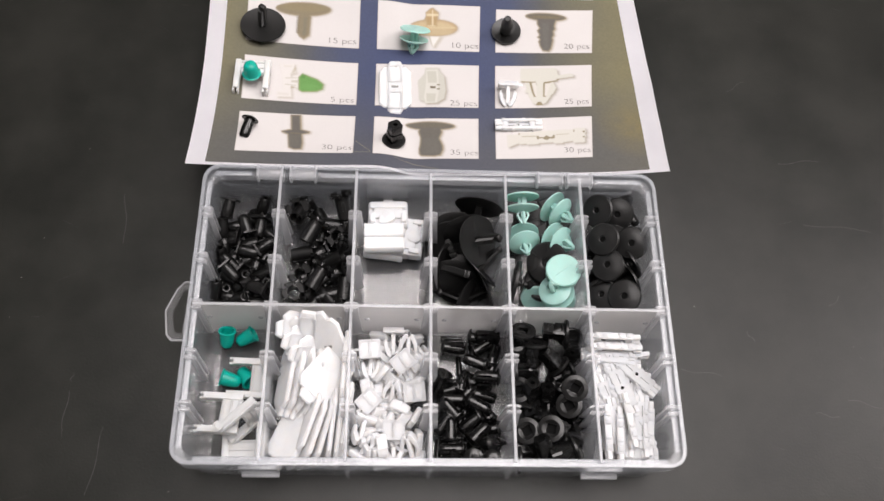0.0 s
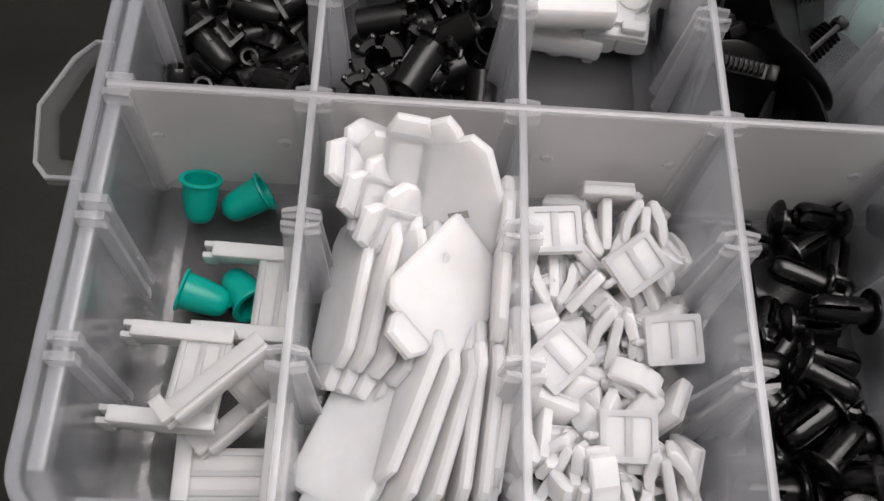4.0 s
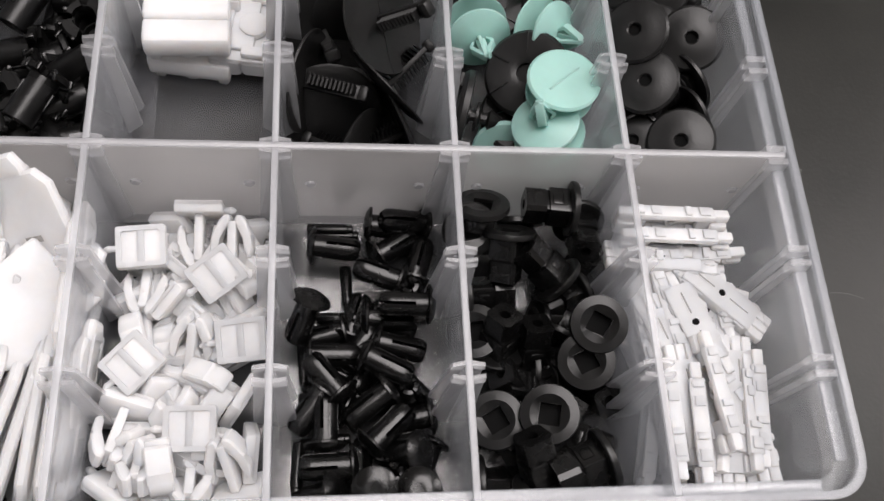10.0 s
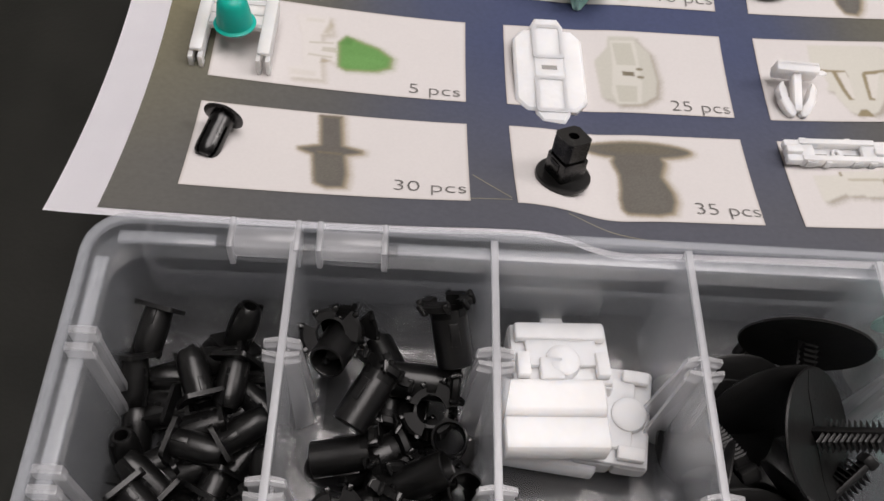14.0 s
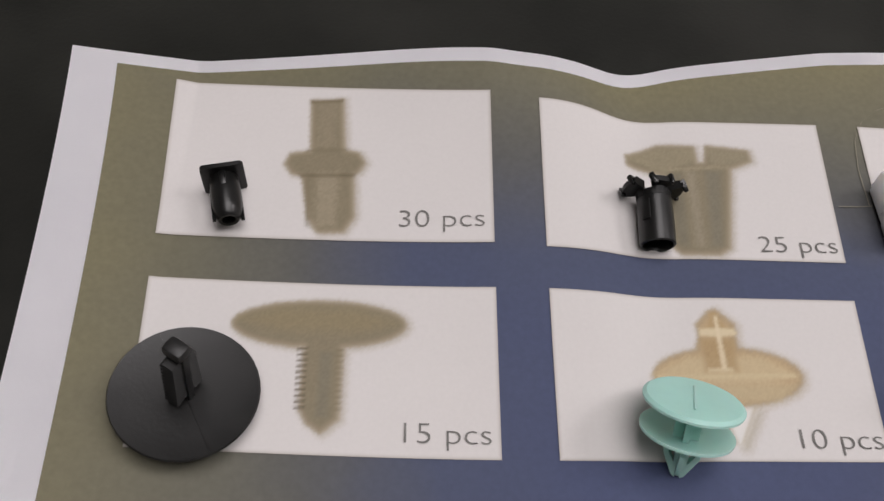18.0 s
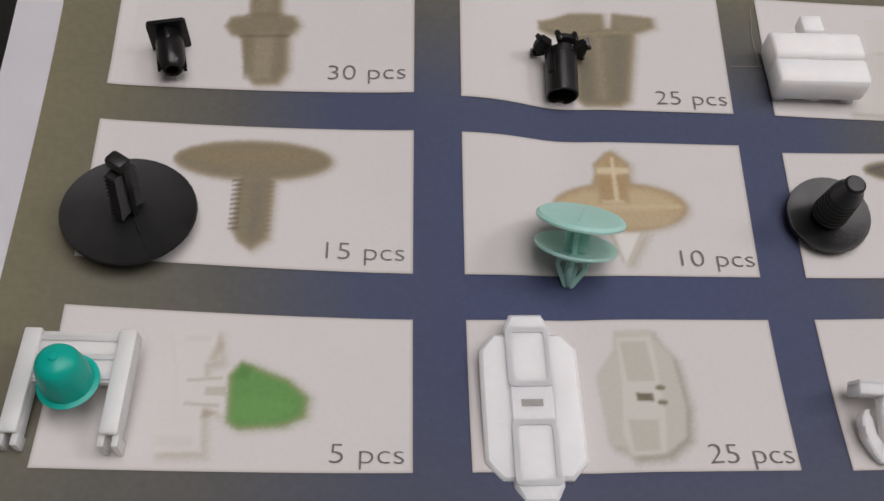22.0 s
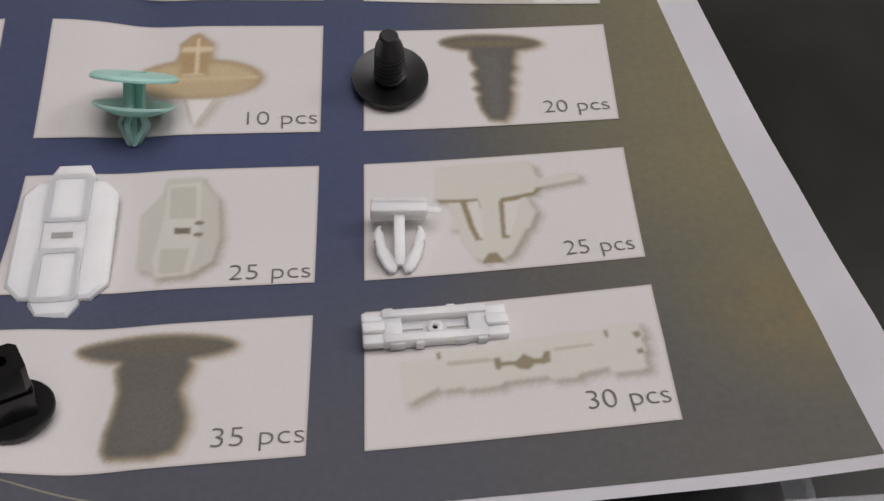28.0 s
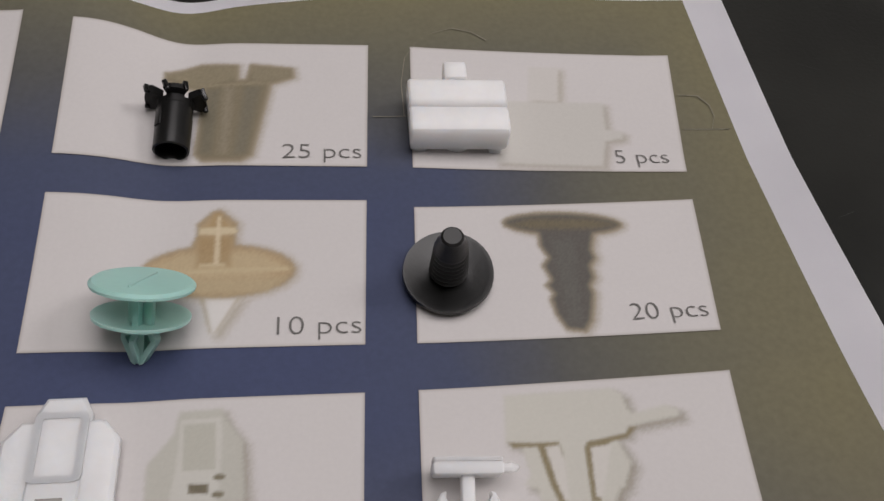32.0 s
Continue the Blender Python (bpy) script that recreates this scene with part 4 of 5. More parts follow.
# fine curved scratches round the far field
for run in (((33.9, 196.1), (33.7, 204.1), (34.7, 210.9), (37.1, 215.3), (40.7, 218.3), (44.8, 220.0), (48.8, 219.1), (51.5, 217.1)), ((88.7, 203.0), (92.6, 202.7), (94.4, 200.2), (94.7, 197.2), (93.4, 193.8), (91.7, 192.5)), ((28.0, 195.8), (31.2, 195.8), (34.6, 196.1))):
    bm = bmesh.new()
    rows = [[bm.verts.new(Vector((x, y, 0))), bm.verts.new(Vector((x + 0.16, y + 0.16, 0)))] for x, y in run]
    for p, q in zip(rows, rows[1:]):
        bm.faces.new((p[0], q[0], q[1], p[1]))
    part("crease_line", drape(bm, 0.36), tone((0.2, 0.185, 0.14)), sheet, "", 0)
# ---- clip kinds: the head sits at the origin, the stem runs along +z ----
def aim(x, y, z, heading, rise, spin=0.0):
    """The pose (from millimetres and degrees) of a clip whose stem points along heading, rise degrees above level."""
    return pose(x * MM, y * MM, z * MM) @ pose(0, 0, 0, 0, 0, heading) @ pose(0, 0, 0, 0, 90 - rise, 0) @ pose(0, 0, 0, 0, 0, spin)


def flat(x, y, z, turn=0.0, rx=0.0, ry=0.0):
    """The pose of a clip that lies flat, turned about the upright axis and then tipped."""
    return pose(x * MM, y * MM, z * MM, 0, 0, turn) @ pose(0, 0, 0, rx, ry, 0)


def leaned(x, y, z, turn, slope, roll):
    """The pose of a flat clip rolled about its length, then raised at its far end, then turned."""
    return pose(x * MM, y * MM, z * MM, 0, 0, turn) @ pose(0, 0, 0, slope, 0, 0) @ pose(0, 0, 0, 0, roll, 0)


def arc(bm, section, a0, a1, n=8, m=I4):
    """A closed (radius, z) section swept from angle a0 to a1."""
    rows = []
    for i in range(n + 1):
        a = radians(a0 + (a1 - a0) * i / n)
        rows.append([bm.verts.new(m @ Vector((r * math.cos(a), r * math.sin(a), z))) for r, z in section])
    k = len(section)
    for p, q in zip(rows, rows[1:]):
        for i in range(k):
            bm.faces.new((p[i], p[(i + 1) % k], q[(i + 1) % k], q[i]))
    bm.faces.new(rows[0])
    bm.faces.new(rows[-1][::-1])
    return bm


def square_ring(bm, half, hole, z0, z1, r=0.8, n=4, m=I4):
    return frame_prism(bm, rounded(-half, half, -half, half, r, n), rounded(-hole, hole, -hole, hole, hole * 0.98, n), z0, z1, m)


def grommet():
    """Square flange with a split, tapering barrel."""
    t = thing("expansion_grommet", LABEL["grommet"], "plastic grommet", GROUP["grommet"])
    part("flange", square_ring(bmesh.new(), 3.7, 1.75, -1.0, 0.0), BLACK, t)
    part("barrel", lathe(bmesh.new(), [(1.75, -0.3), (2.45, -0.3), (2.7, 3.6), (2.6, 7.4), (2.2, 9.6), (1.7, 10.3), (1.2, 10.2), (1.3, 7.0)], 20), BLACK, t)
    for a in (80, 260):
        c, k = math.cos(radians(a)), math.sin(radians(a))
        # black strip whose colour stands for the shade in the barrel's split
        part("slit_shade", block(bmesh.new(), -0.28, 0.28, -0.3, 0.3, 2.2, 10.3, 0.0, mm(2.38 * c, 2.38 * k, 0, 0, 0, a)), RECESS_SHADE, t)
    bm = bmesh.new()
    for s in (-1, 1):
        block(bm, s * 2.4 - 0.4, s * 2.4 + 0.4, -0.5, 0.5, 0, 3.4, 0.1)
    part("rib", bm, BLACK, t)
    return t


def tube_clip():
    """Hollow tube with a broken collar of lugs."""
    t = thing("tube_clip", LABEL["tube"], "plastic clip", GROUP["tube"])
    part("tube", lathe(bmesh.new(), [(3.6, 1.5), (3.75, 8.0), (3.7, 13.2), (3.3, 13.4), (3.1, 13.0), (3.0, 1.5)], 18), BLACK, t)
    for i, (a, w, r) in enumerate(((10, 62, 6.2), (98, 58, 5.2), (185, 66, 6.4), (284, 48, 5.5))):
        bm = bmesh.new()
        arc(bm, [(3.0, -0.6), (r - 0.7, -0.7), (r, -0.2), (r, 0.9), (r - 1.0, 1.2), (3.8, 1.3), (3.7, 3.0), (3.1, 3.0)], a, a + w, 5)
        lug = part("collar_lug", bm, BLACK_MATT, t)
        bm = bmesh.new()
        for e in (0.12, 0.88):
            b = radians(a + w * e)
            block(bm, -0.7, 0.7, -0.6, 0.6, -1.1, 1.1 + 0.6 * e, 0.3, mm(r * math.cos(b), r * math.sin(b), 0.2, 20 * e + 9 * i, 25 - 13 * i, a + 50 * e), 0.7)
        part("lug_bead", bm, BLACK_SHINY, lug)
    bm = bmesh.new()
    block(bm, 3.45, 3.95, -0.9, 0.9, 4.0, 8.6, 0.1)
    block(bm, -3.95, -3.45, -0.9, 0.9, 4.0, 8.6, 0.1)
    part("catch", bm, BLACK, t)
    return t


def rail_block():
    """White block of a broad rail and a lower one, with a tab behind; lies flat, rails along x."""
    t = thing("rail_clip", LABEL["rail"], "plastic clip", GROUP["rail"])
    broad = [(-0.3, 0), (-0.3, 4.4), (0.1, 5.1), (0.9, 5.5), (4.9, 5.6), (5.9, 5.2), (6.5, 4.4), (6.6, 0)]
    low = [(-6.3, 0), (-6.4, 3.4), (-5.9, 4.3), (-5.0, 4.7), (-1.3, 4.9), (-0.6, 4.6), (-0.35, 4.0), (-0.35, 0)]
    for name, pts in (("broad_rail", broad), ("low_rail", low)):
        part(name, prism(bmesh.new(), pts, -9.2, 9.2, mm(0, 0, 0, 90, 0, 90), 0.35), WHITE, t)
    part("web", block(bmesh.new(), -9.0, 9.0, -6.0, 6.3, -1.0, 1.0, 0.3), WHITE, t)
    part("tab", block(bmesh.new(), -2.2, 2.2, 6.0, 10.4, 2.4, 5.8, 0.5), WHITE, t)
    part("foot", block(bmesh.new(), -6.5, 6.5, -3.0, 5.0, -2.2, -0.9, 0.3), WHITE, t)
    for x in (-7.2, 7.2):
        part("jaw", block(bmesh.new(), x - 1.2, x + 1.2, -5.4, -0.6, -3.0, -0.9, 0.4), WHITE, t)
    part("under_bar", block(bmesh.new(), -8.4, 8.4, 2.2, 5.8, -2.8, -0.9, 0.6), WHITE, t)
    part("hub", lathe(bmesh.new(), [(0, -3.0), (2.4, -3.0), (3.1, -2.6), (3.3, -0.9), (0, -0.9)], 18, mm(0, -2.2, 0)), WHITE, t)
    return t


def disc_clip():
    """Large thin disc with a toothed stem of two plates."""
    t = thing("disc_retainer", LABEL["disc"], "trim retainer", GROUP["disc"])
    part("disc", lathe(bmesh.new(), [(0, -0.9), (8.0, -0.7), (11.3, 0.1), (11.7, 0.5), (11.5, 0.9), (8.0, 0.2), (0, 0.0)], 40), BLACK_DULL, t)
    part("mould_line", prism(bmesh.new(), [(-11.3, 0.7), (-8, 0.1), (8, 0.1), (11.3, 0.7), (11.2, 0.94), (8, 0.25), (-8, 0.25), (-11.2, 0.94)], -0.06, 0.06, mm(0, 0, 0, 90, 0, 60)), BLACK, t)
    stem = part("stem", block(bmesh.new(), -0.6, 0.6, -1.6, 1.6, 0, 15.2, 0.15), BLACK_DULL, t)
    for s in (-1, 1):
        bm = bmesh.new()
        for i in range(11):
            z = 2.4 + i * 1.12
            block(bm, -0.2, 2.5 - 0.04 * i, -1.35, 1.35, -0.17, 0.17, 0.0, mm(s * 0.5, 0, z, 0, 0, 90 - 90 * s) @ mm(0, 0, 0, 0, 14), 0.7)
        part("tooth_comb", bm, BLACK_DULL, stem)
    bm = bmesh.new()
    block(bm, -1.4, 1.4, -1.8, 1.8, 14.4, 17.0, 0.7)
    part("tip", bm, BLACK_DULL, stem)
    return t


def double_disc(mat, name, key, r=8.6):
    """Flat head disc, second dished disc and an arrow tip of four fins."""
    t = thing(name, LABEL[key], "trim retainer", GROUP[key])
    part("head_disc", lathe(bmesh.new(), [(0, -1.1), (r - 0.6, -0.9), (r, -0.4), (r - 0.1, 0.1), (r * 0.4, 0.0), (0, 0.0)], 32), mat, t)
    bm = bmesh.new()
    for a in (0, 90):
        block(bm, -2.2, 2.2, -0.5, 0.5, 0, 7.0, 0.0, mm(0, 0, 0, 0, 0, a))
    part("neck", bm, mat, t)
    part("lower_disc", lathe(bmesh.new(), [(0, 6.6), (r * 0.5, 6.4), (r - 1.1, 5.2), (r - 0.5, 5.0), (r - 0.6, 5.6), (r * 0.5, 7.2), (0, 7.5)], 32), mat, t)
    tip = part("arrow_tip", lathe(bmesh.new(), [(0, 14.0), (0.5, 13.8), (1.5, 11.6), (1.7, 9.6), (1.6, 7.2), (0, 7.2)], 4, mm(0, 0, 0, 0, 0, 45)), mat, t)
    for a in (0, 90, 180, 270):
        bm = bmesh.new()
        prism(bm, [(0.4, 13.8), (1.1, 13.4), (3.1, 9.6), (3.1, 8.8), (2.1, 7.4), (1.4, 7.4), (2.3, 9.2), (0.6, 12.0)], *((-1.0, 1.0) if a % 180 else (-0.45, 0.45)), mm(0, 0, 0, 0, 0, a) @ mm(0, 0, 0, 90))
        part("barb", bm, mat, tip)
    part("seam", block(bmesh.new(), -r * 0.55, r * 0.55, -0.2, 0.2, -1.25, -0.9, 0.08), mat, t)
    return t


def wheel_clip():
    """Black disc with a raised rim, a hub hole and radial notches."""
    t = thing("wheel_retainer", LABEL["wheel"], "trim retainer", GROUP["wheel"])
    part("wheel", lathe(bmesh.new(), [(2.2, -0.9), (3.6, -1.6), (9.2, -1.0), (10.0, 0.0), (10.0, 1.4), (9.0, 1.6), (8.6, 0.4), (2.2, 0.3)], 36), BLACK_DULL, t)
    for a in range(0, 360, 60):
        part("notch_rib", block(bmesh.new(), 4.4, 9.2, -0.22, 0.22, -1.75, -1.0, 0.0, mm(0, 0, 0, 0, 0, a + 12)), BLACK_DULL, t)
    part("hub", lathe(bmesh.new(), [(0, 2.4), (2.1, 2.4), (2.3, 0.2), (0, 0.2)], 14), BLACK_DULL, t)
    stem = part("stem", lathe(bmesh.new(), [(0, 10.5), (1.0, 10.2), (2.4, 7.0), (1.4, 6.4), (1.4, 2.4), (0, 2.4)], 10), BLACK_DULL, t)
    part("grip", lathe(bmesh.new(), [(1.4, 4.2), (3.4, 3.6), (3.4, 4.2), (1.4, 4.9)], 14), BLACK_DULL, stem)
    return t


def fir_clip():
    """Dished round head with a hole, and a stem of rings."""
    t = thing("fir_tree_clip", LABEL["fir"], "trim clip", GROUP["fir"])
    part("head", lathe(bmesh.new(), [(1.4, 0.2), (1.4, -0.7), (1.7, -1.0), (3.4, -1.0), (5.0, -0.5), (7.3, -0.2), (7.9, 0.5), (7.8, 1.3), (7.0, 1.2), (4.6, 0.3), (2.6, 0.2)], 32), BLACK_SATIN, t)
    # black disc in the head's hole, painted as the shade down inside it
    part("hole_shade", lathe(bmesh.new(), [(0, 0.1), (1.45, 0.1), (1.45, 0.4), (0, 0.4)], 10), RECESS_SHADE, t)
    stem = part("stem", lathe(bmesh.new(), [(0, 0.2), (2.7, 0.2), (2.7, 11.5), (2.0, 13.2), (1.9, 14.6), (1.5, 15.0), (0, 15.0)], 16), BLACK_SATIN, t)
    bm = bmesh.new()
    for i in range(7):
        z = 2.2 + i * 1.35
        r = 3.35 - 0.08 * i
        lathe(bm, [(2.6, z), (r, z - 0.25), (r + 0.05, z + 0.1), (2.6, z + 0.75)], 16)
    part("ringed_sleeve", bm, BLACK_SATIN, stem)
    return t


def bracket():
    """White carrier: two channel rails joined by a plate; lies flat, rails along y."""
    t = thing("carrier_clip", LABEL["bracket"], "plastic clip", GROUP["bracket"])
    part("plate", block(bmesh.new(), -6.5, 6.5, -1.6, 6.6, 2.4, 3.6, 0.2), IVORY, t)
    for s in (-1, 1):
        bm = bmesh.new()
        block(bm, s * 7.0 - 1.35, s * 7.0 + 1.35, -9.6, 6.8, 3.5, 4.5, 0.35)
        block(bm, s * 7.0 - 1.35, s * 7.0 - 0.7, -9.6, 6.7, 1.0, 3.6, 0.2)
        block(bm, s * 7.0 + 0.7, s * 7.0 + 1.35, -9.6, 6.7, 1.0, 3.6, 0.2)
        rail = part("rail", bm, IVORY, t)
        for e in (-1.0, 1.0):
            bm = bmesh.new()
            prism(bm, [(-0.45, 3.6), (0.45, 3.6), (0.35, -0.4), (-0.1, -0.8), (-0.45, 0)], -11.2, -9.2, mm(s * 7.0 + e, 0, 0) @ mm(0, 0, 0, 90) @ mm(0, 0, 20.4 + 0, 0, 0, 0))
            part("hook", bm, IVORY, rail)
    for y in (-0.8, 2.4, 5.4):
        part("cross_rib", block(bmesh.new(), -5.8, 5.8, y - 0.45, y + 0.45, 3.5, 3.95, 0.15), IVORY, t)
    return t


def cap():
    """Hollow tapered cap with a flange at its open end."""
    t = thing("sealing_cap", LABEL["cap"], "plastic cap", GROUP["cap"])
    part("cup", lathe(bmesh.new(), [(4.1, 0.2), (3.85, 4.0), (3.4, 7.2), (2.9, 8.5), (1.9, 9.3), (0.7, 9.55), (0.5, 9.9), (0, 9.9), (0, 8.4), (2.2, 8.0), (2.9, 6.8), (3.5, 0.2)], 28), TEAL, t)
    part("flange", lathe(bmesh.new(), [(3.6, -0.35), (4.75, -0.4), (4.85, 0.0), (4.1, 0.4), (3.5, 0.4)], 28), TEAL, t)
    return t


def plate_clip():
    """White plate with clipped corners, a raised strip along it and two sunk fields; lies flat, strip along y."""
    t = thing("plate_clip", LABEL["plate"], "plastic clip", GROUP["plate"])
    wide = [(-7.9, -9.6), (-5.4, -12.6), (5.4, -12.6), (7.9, -9.6), (7.9, 9.6), (5.6, 12.6), (-5.6, 12.6), (-7.9, 9.6)]
    part("plate", prism(bmesh.new(), wide, -0.2, 2.0, I4, 0.6), WHITE, t)
    strip = [(-3.8, -13.6), (-2.5, -16.2), (2.5, -16.2), (3.8, -13.6), (3.8, 13.6), (2.6, 16.2), (-2.6, 16.2), (-3.8, 13.6)]
    raised = part("strip", prism(bmesh.new(), strip, -0.12, 2.3, I4, 0.6), WHITE, t)
    for y in (-8.2, 8.2):
        bm = bmesh.new()
        frame_prism(bm, rounded(-3.6, 3.6, y - 5.4, y + 5.4, 0.9, 2), rounded(-2.6, 2.6, y - 4.4, y + 4.4, 0.5, 2), 2.1, 2.62)
        part("field_rim", bm, WHITE, raised)
    # thin grey patch on the strip, the slot's shade done by colour
    part("slot_shade", block(bmesh.new(), -1.8, 1.6, -0.6, 0.6, 2.26, 2.36, 0.0), SLOT_SHADE, raised)
    return t


def arrow_clip():
    """Small square plate with two sunk fields, a stout leg with two notched barbs and a side pin; the foot runs along +z."""
    t = thing("arrow_clip", LABEL["arrow"], "plastic clip", GROUP["arrow"])
    body = part("plate", block(bmesh.new(), -5.1, 5.1, -4.7, 4.7, -2.0, 0.0, 0.5), WHITE, t)
    part("raised_frame", frame_prism(bmesh.new(), rounded(-5.0, 5.0, -4.6, 4.6, 0.6, 3), rounded(-3.9, 3.9, -3.5, 3.5, 0.5, 3), -2.5, -1.9), WHITE, body)
    part("cross_bar", block(bmesh.new(), -0.7, 0.7, -3.7, 3.7, -2.4, -1.9, 0.2), WHITE, body)
    part("pin", lathe(bmesh.new(), [(0, 2.8), (0.5, 2.4), (0.85, 1.6), (0.7, 1.0), (0.7, 0), (0, 0)], 8, mm(5.0, 0, -1.2, 0, 90)), WHITE, t)
    part("leg", block(bmesh.new(), -0.95, 0.95, -2.7, 2.7, -0.1, 9.6, 0.4), WHITE, t)
    for s in (-1, 1):
        bm = bmesh.new()
        prism(bm, [(s * 0.5, 10.2), (s * 0.9, 10.9), (s * 1.9, 10.8), (s * 2.7, 9.9), (s * 4.2, 6.9), (s * 3.9, 6.0), (s * 4.5, 5.0), (s * 4.5, 3.6), (s * 3.9, 2.4), (s * 3.2, 2.2), (s * 3.2, 3.8), (s * 2.4, 6.2), (s * 1.7, 8.0), (s * 1.2, 8.8), (s * 0.5, 9.0)][::s], -2.5, 2.5, mm(0, 0, 0, 90), 0.35)
        part("barb", bm, WHITE, t)
    return t


def push_rivet():
    """Domed flange with a split round shank."""
    t = thing("push_rivet", LABEL["rivet"], "push rivet", GROUP["rivet"])
    part("flange", lathe(bmesh.new(), [(0, -0.9), (1.2, -1.4), (3.0, -1.1), (4.5, -0.2), (4.6, 0.3), (4.2, 0.5), (2.6, 0.5), (0, 0.5)], 24), BLACK_SHINY, t)
    part("collar", lathe(bmesh.new(), [(0, 0.4), (2.75, 0.4), (2.75, 3.2), (0, 3.2)], 18), BLACK_SHINY, t)
    for a in (8, 98, 188, 278):
        bm = bmesh.new()
        arc(bm, [(0.7, 3.0), (2.7, 3.0), (2.8, 8.5), (2.65, 10.2), (2.0, 11.2), (1.2, 11.4), (0.7, 10.8)], a, a + 74, 5)
        part("split_leg", bm, BLACK_SHINY, t)
    return t


def pin():
    t = thing("rivet_pin", LABEL["pin"], "plastic pin", GROUP["pin"])
    part("shaft", lathe(bmesh.new(), [(0, 0), (1.2, 0), (1.35, 0.3), (1.3, 9.6), (1.05, 9.9), (1.05, 10.8), (0.8, 11.1), (0, 11.1)], 14), BLACK_SHINY, t)
    part("groove_ring", lathe(bmesh.new(), [(1.2, 8.8), (1.45, 8.9), (1.45, 9.1), (1.2, 9.2)], 14), BLACK_SHINY, t)
    return t


def square_nut():
    """Round flange with a square hole, a square body, and a bored block on its end."""
    t = thing("square_nut_grommet", LABEL["nut"], "plastic nut", GROUP["nut"])
    bm = bmesh.new()
    n = 24
    outer = [(6.3 * math.cos(2 * math.pi * i / n), 6.3 * math.sin(2 * math.pi * i / n)) for i in range(n)]
    inner = []
    for x, y in outer:
        k = 2.25 / max(abs(x), abs(y))
        inner.append((x * k, y * k))
    rows = [[bm.verts.new(Vector((x, y, z))) for x, y in o] for o, z in (([(x * 0.97, y * 0.97) for x, y in outer], -0.9), (outer, -0.3), (outer, 0.3), ([(x * 0.96, y * 0.96) for x, y in outer], 0.6), (inner, 0.6), (inner, -0.5), ([(x * 0.66, y * 0.66) for x, y in outer], -1.3))]
    for a, b in zip(rows, rows[1:] + rows[:1]):
        for i in range(n):
            bm.faces.new((a[i], a[(i + 1) % n], b[(i + 1) % n], b[i]))
    part("flange", bm, BLACK, t)
    bm = bmesh.new()
    frame_prism(bm, rounded(-3.3, 3.3, -3.3, 3.3, 0.5, 2), rounded(-2.2, 2.2, -2.2, 2.2, 0.2, 2), 0.4, 5.6)
    part("body", bm, BLACK_SHINY, t)
    part("neck", block(bmesh.new(), -2.7, 2.7, -2.7, 2.7, 5.2, 6.6, 0.2), BLACK_SHINY, t)
    # black fill that paints the shade within the square hole
    part("socket_shade", block(bmesh.new(), -2.15, 2.15, -2.15, 2.15, 1.6, 5.2), RECESS_SHADE, t)
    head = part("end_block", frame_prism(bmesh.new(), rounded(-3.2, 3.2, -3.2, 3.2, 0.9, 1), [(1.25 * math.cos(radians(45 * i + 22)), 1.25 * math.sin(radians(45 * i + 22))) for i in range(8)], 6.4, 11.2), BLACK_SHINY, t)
    # black block, its colour put in for shade in the bore
    part("bore_shade", block(bmesh.new(), -1.3, 1.3, -1.3, 1.3, 6.4, 9.0), RECESS_SHADE, head)
    part("step", block(bmesh.new(), -3.6, 3.6, -1.6, 1.6, 2.4, 5.0, 0.3), BLACK_SHINY, t)
    return t


def strip_clip():
    """White strip with three lugs at each end and an open middle; lies flat along x."""
    t = thing("strip_clip", LABEL["strip"], "plastic clip", GROUP["strip"])
    for s in (-1, 1):
        for k, y in enumerate((-2.1, 0.0, 2.1)):
            part("end_lug", block(bmesh.new(), s * 10.3 - 1.9, s * 10.3 + 1.9, y - 0.95, y + 0.95, 0.6, 3.4 - 0.3 * abs(y), 0.4), WHITE, t)
        part("side_bar", block(bmesh.new(), -8.8, 8.8, s * 2.4 - 0.7, s * 2.4 + 0.7, 0.2, 3.2, 0.2), WHITE, t)
        part("end_plate", block(bmesh.new(), *sorted((s * 8.8, s * 5.6)), -2.4, 2.0, 1.2, 2.6, 0.15), WHITE, t)
    part("floor_web", block(bmesh.new(), -8.7, 8.7, -2.9, 2.9, 0.12, 0.9, 0.15), WHITE, t)
    for s in (-1, 1):
        # grey bars through the web, painted as shaded slits
        part("slit_shade", block(bmesh.new(), *sorted((s * 2.0, s * 6.8)), -0.15, 0.15, 0.09, 0.95), SLOT_SHADE, t)
    # black spot on the web, painted as a hole in shade
    part("hole", lathe(bmesh.new(), [(0, 0.08), (0.75, 0.08), (0.75, 0.95), (0, 0.95)], 12), RECESS_SHADE, t)
    for s in (-1, 1):
        for x, w, d in ((-7.6, 0.8, 0.5), (-4.1, 1.1, 0.35), (2.9, 0.7, 0.55), (6.6, 1.2, 0.4)):
            y0, y1 = sorted((s * 2.9, s * (3.1 + d)))
            part("nub", block(bmesh.new(), s * x - w, s * x + w, y0, y1, 0.5, 2.3 + d, 0.2), WHITE, t)
    part("middle_boss", lathe(bmesh.new(), [(0.5, 0.4), (1.3, 0.4), (1.3, 1.7), (0.9, 1.9), (0.5, 1.7)], 14), WHITE, t)
    return t


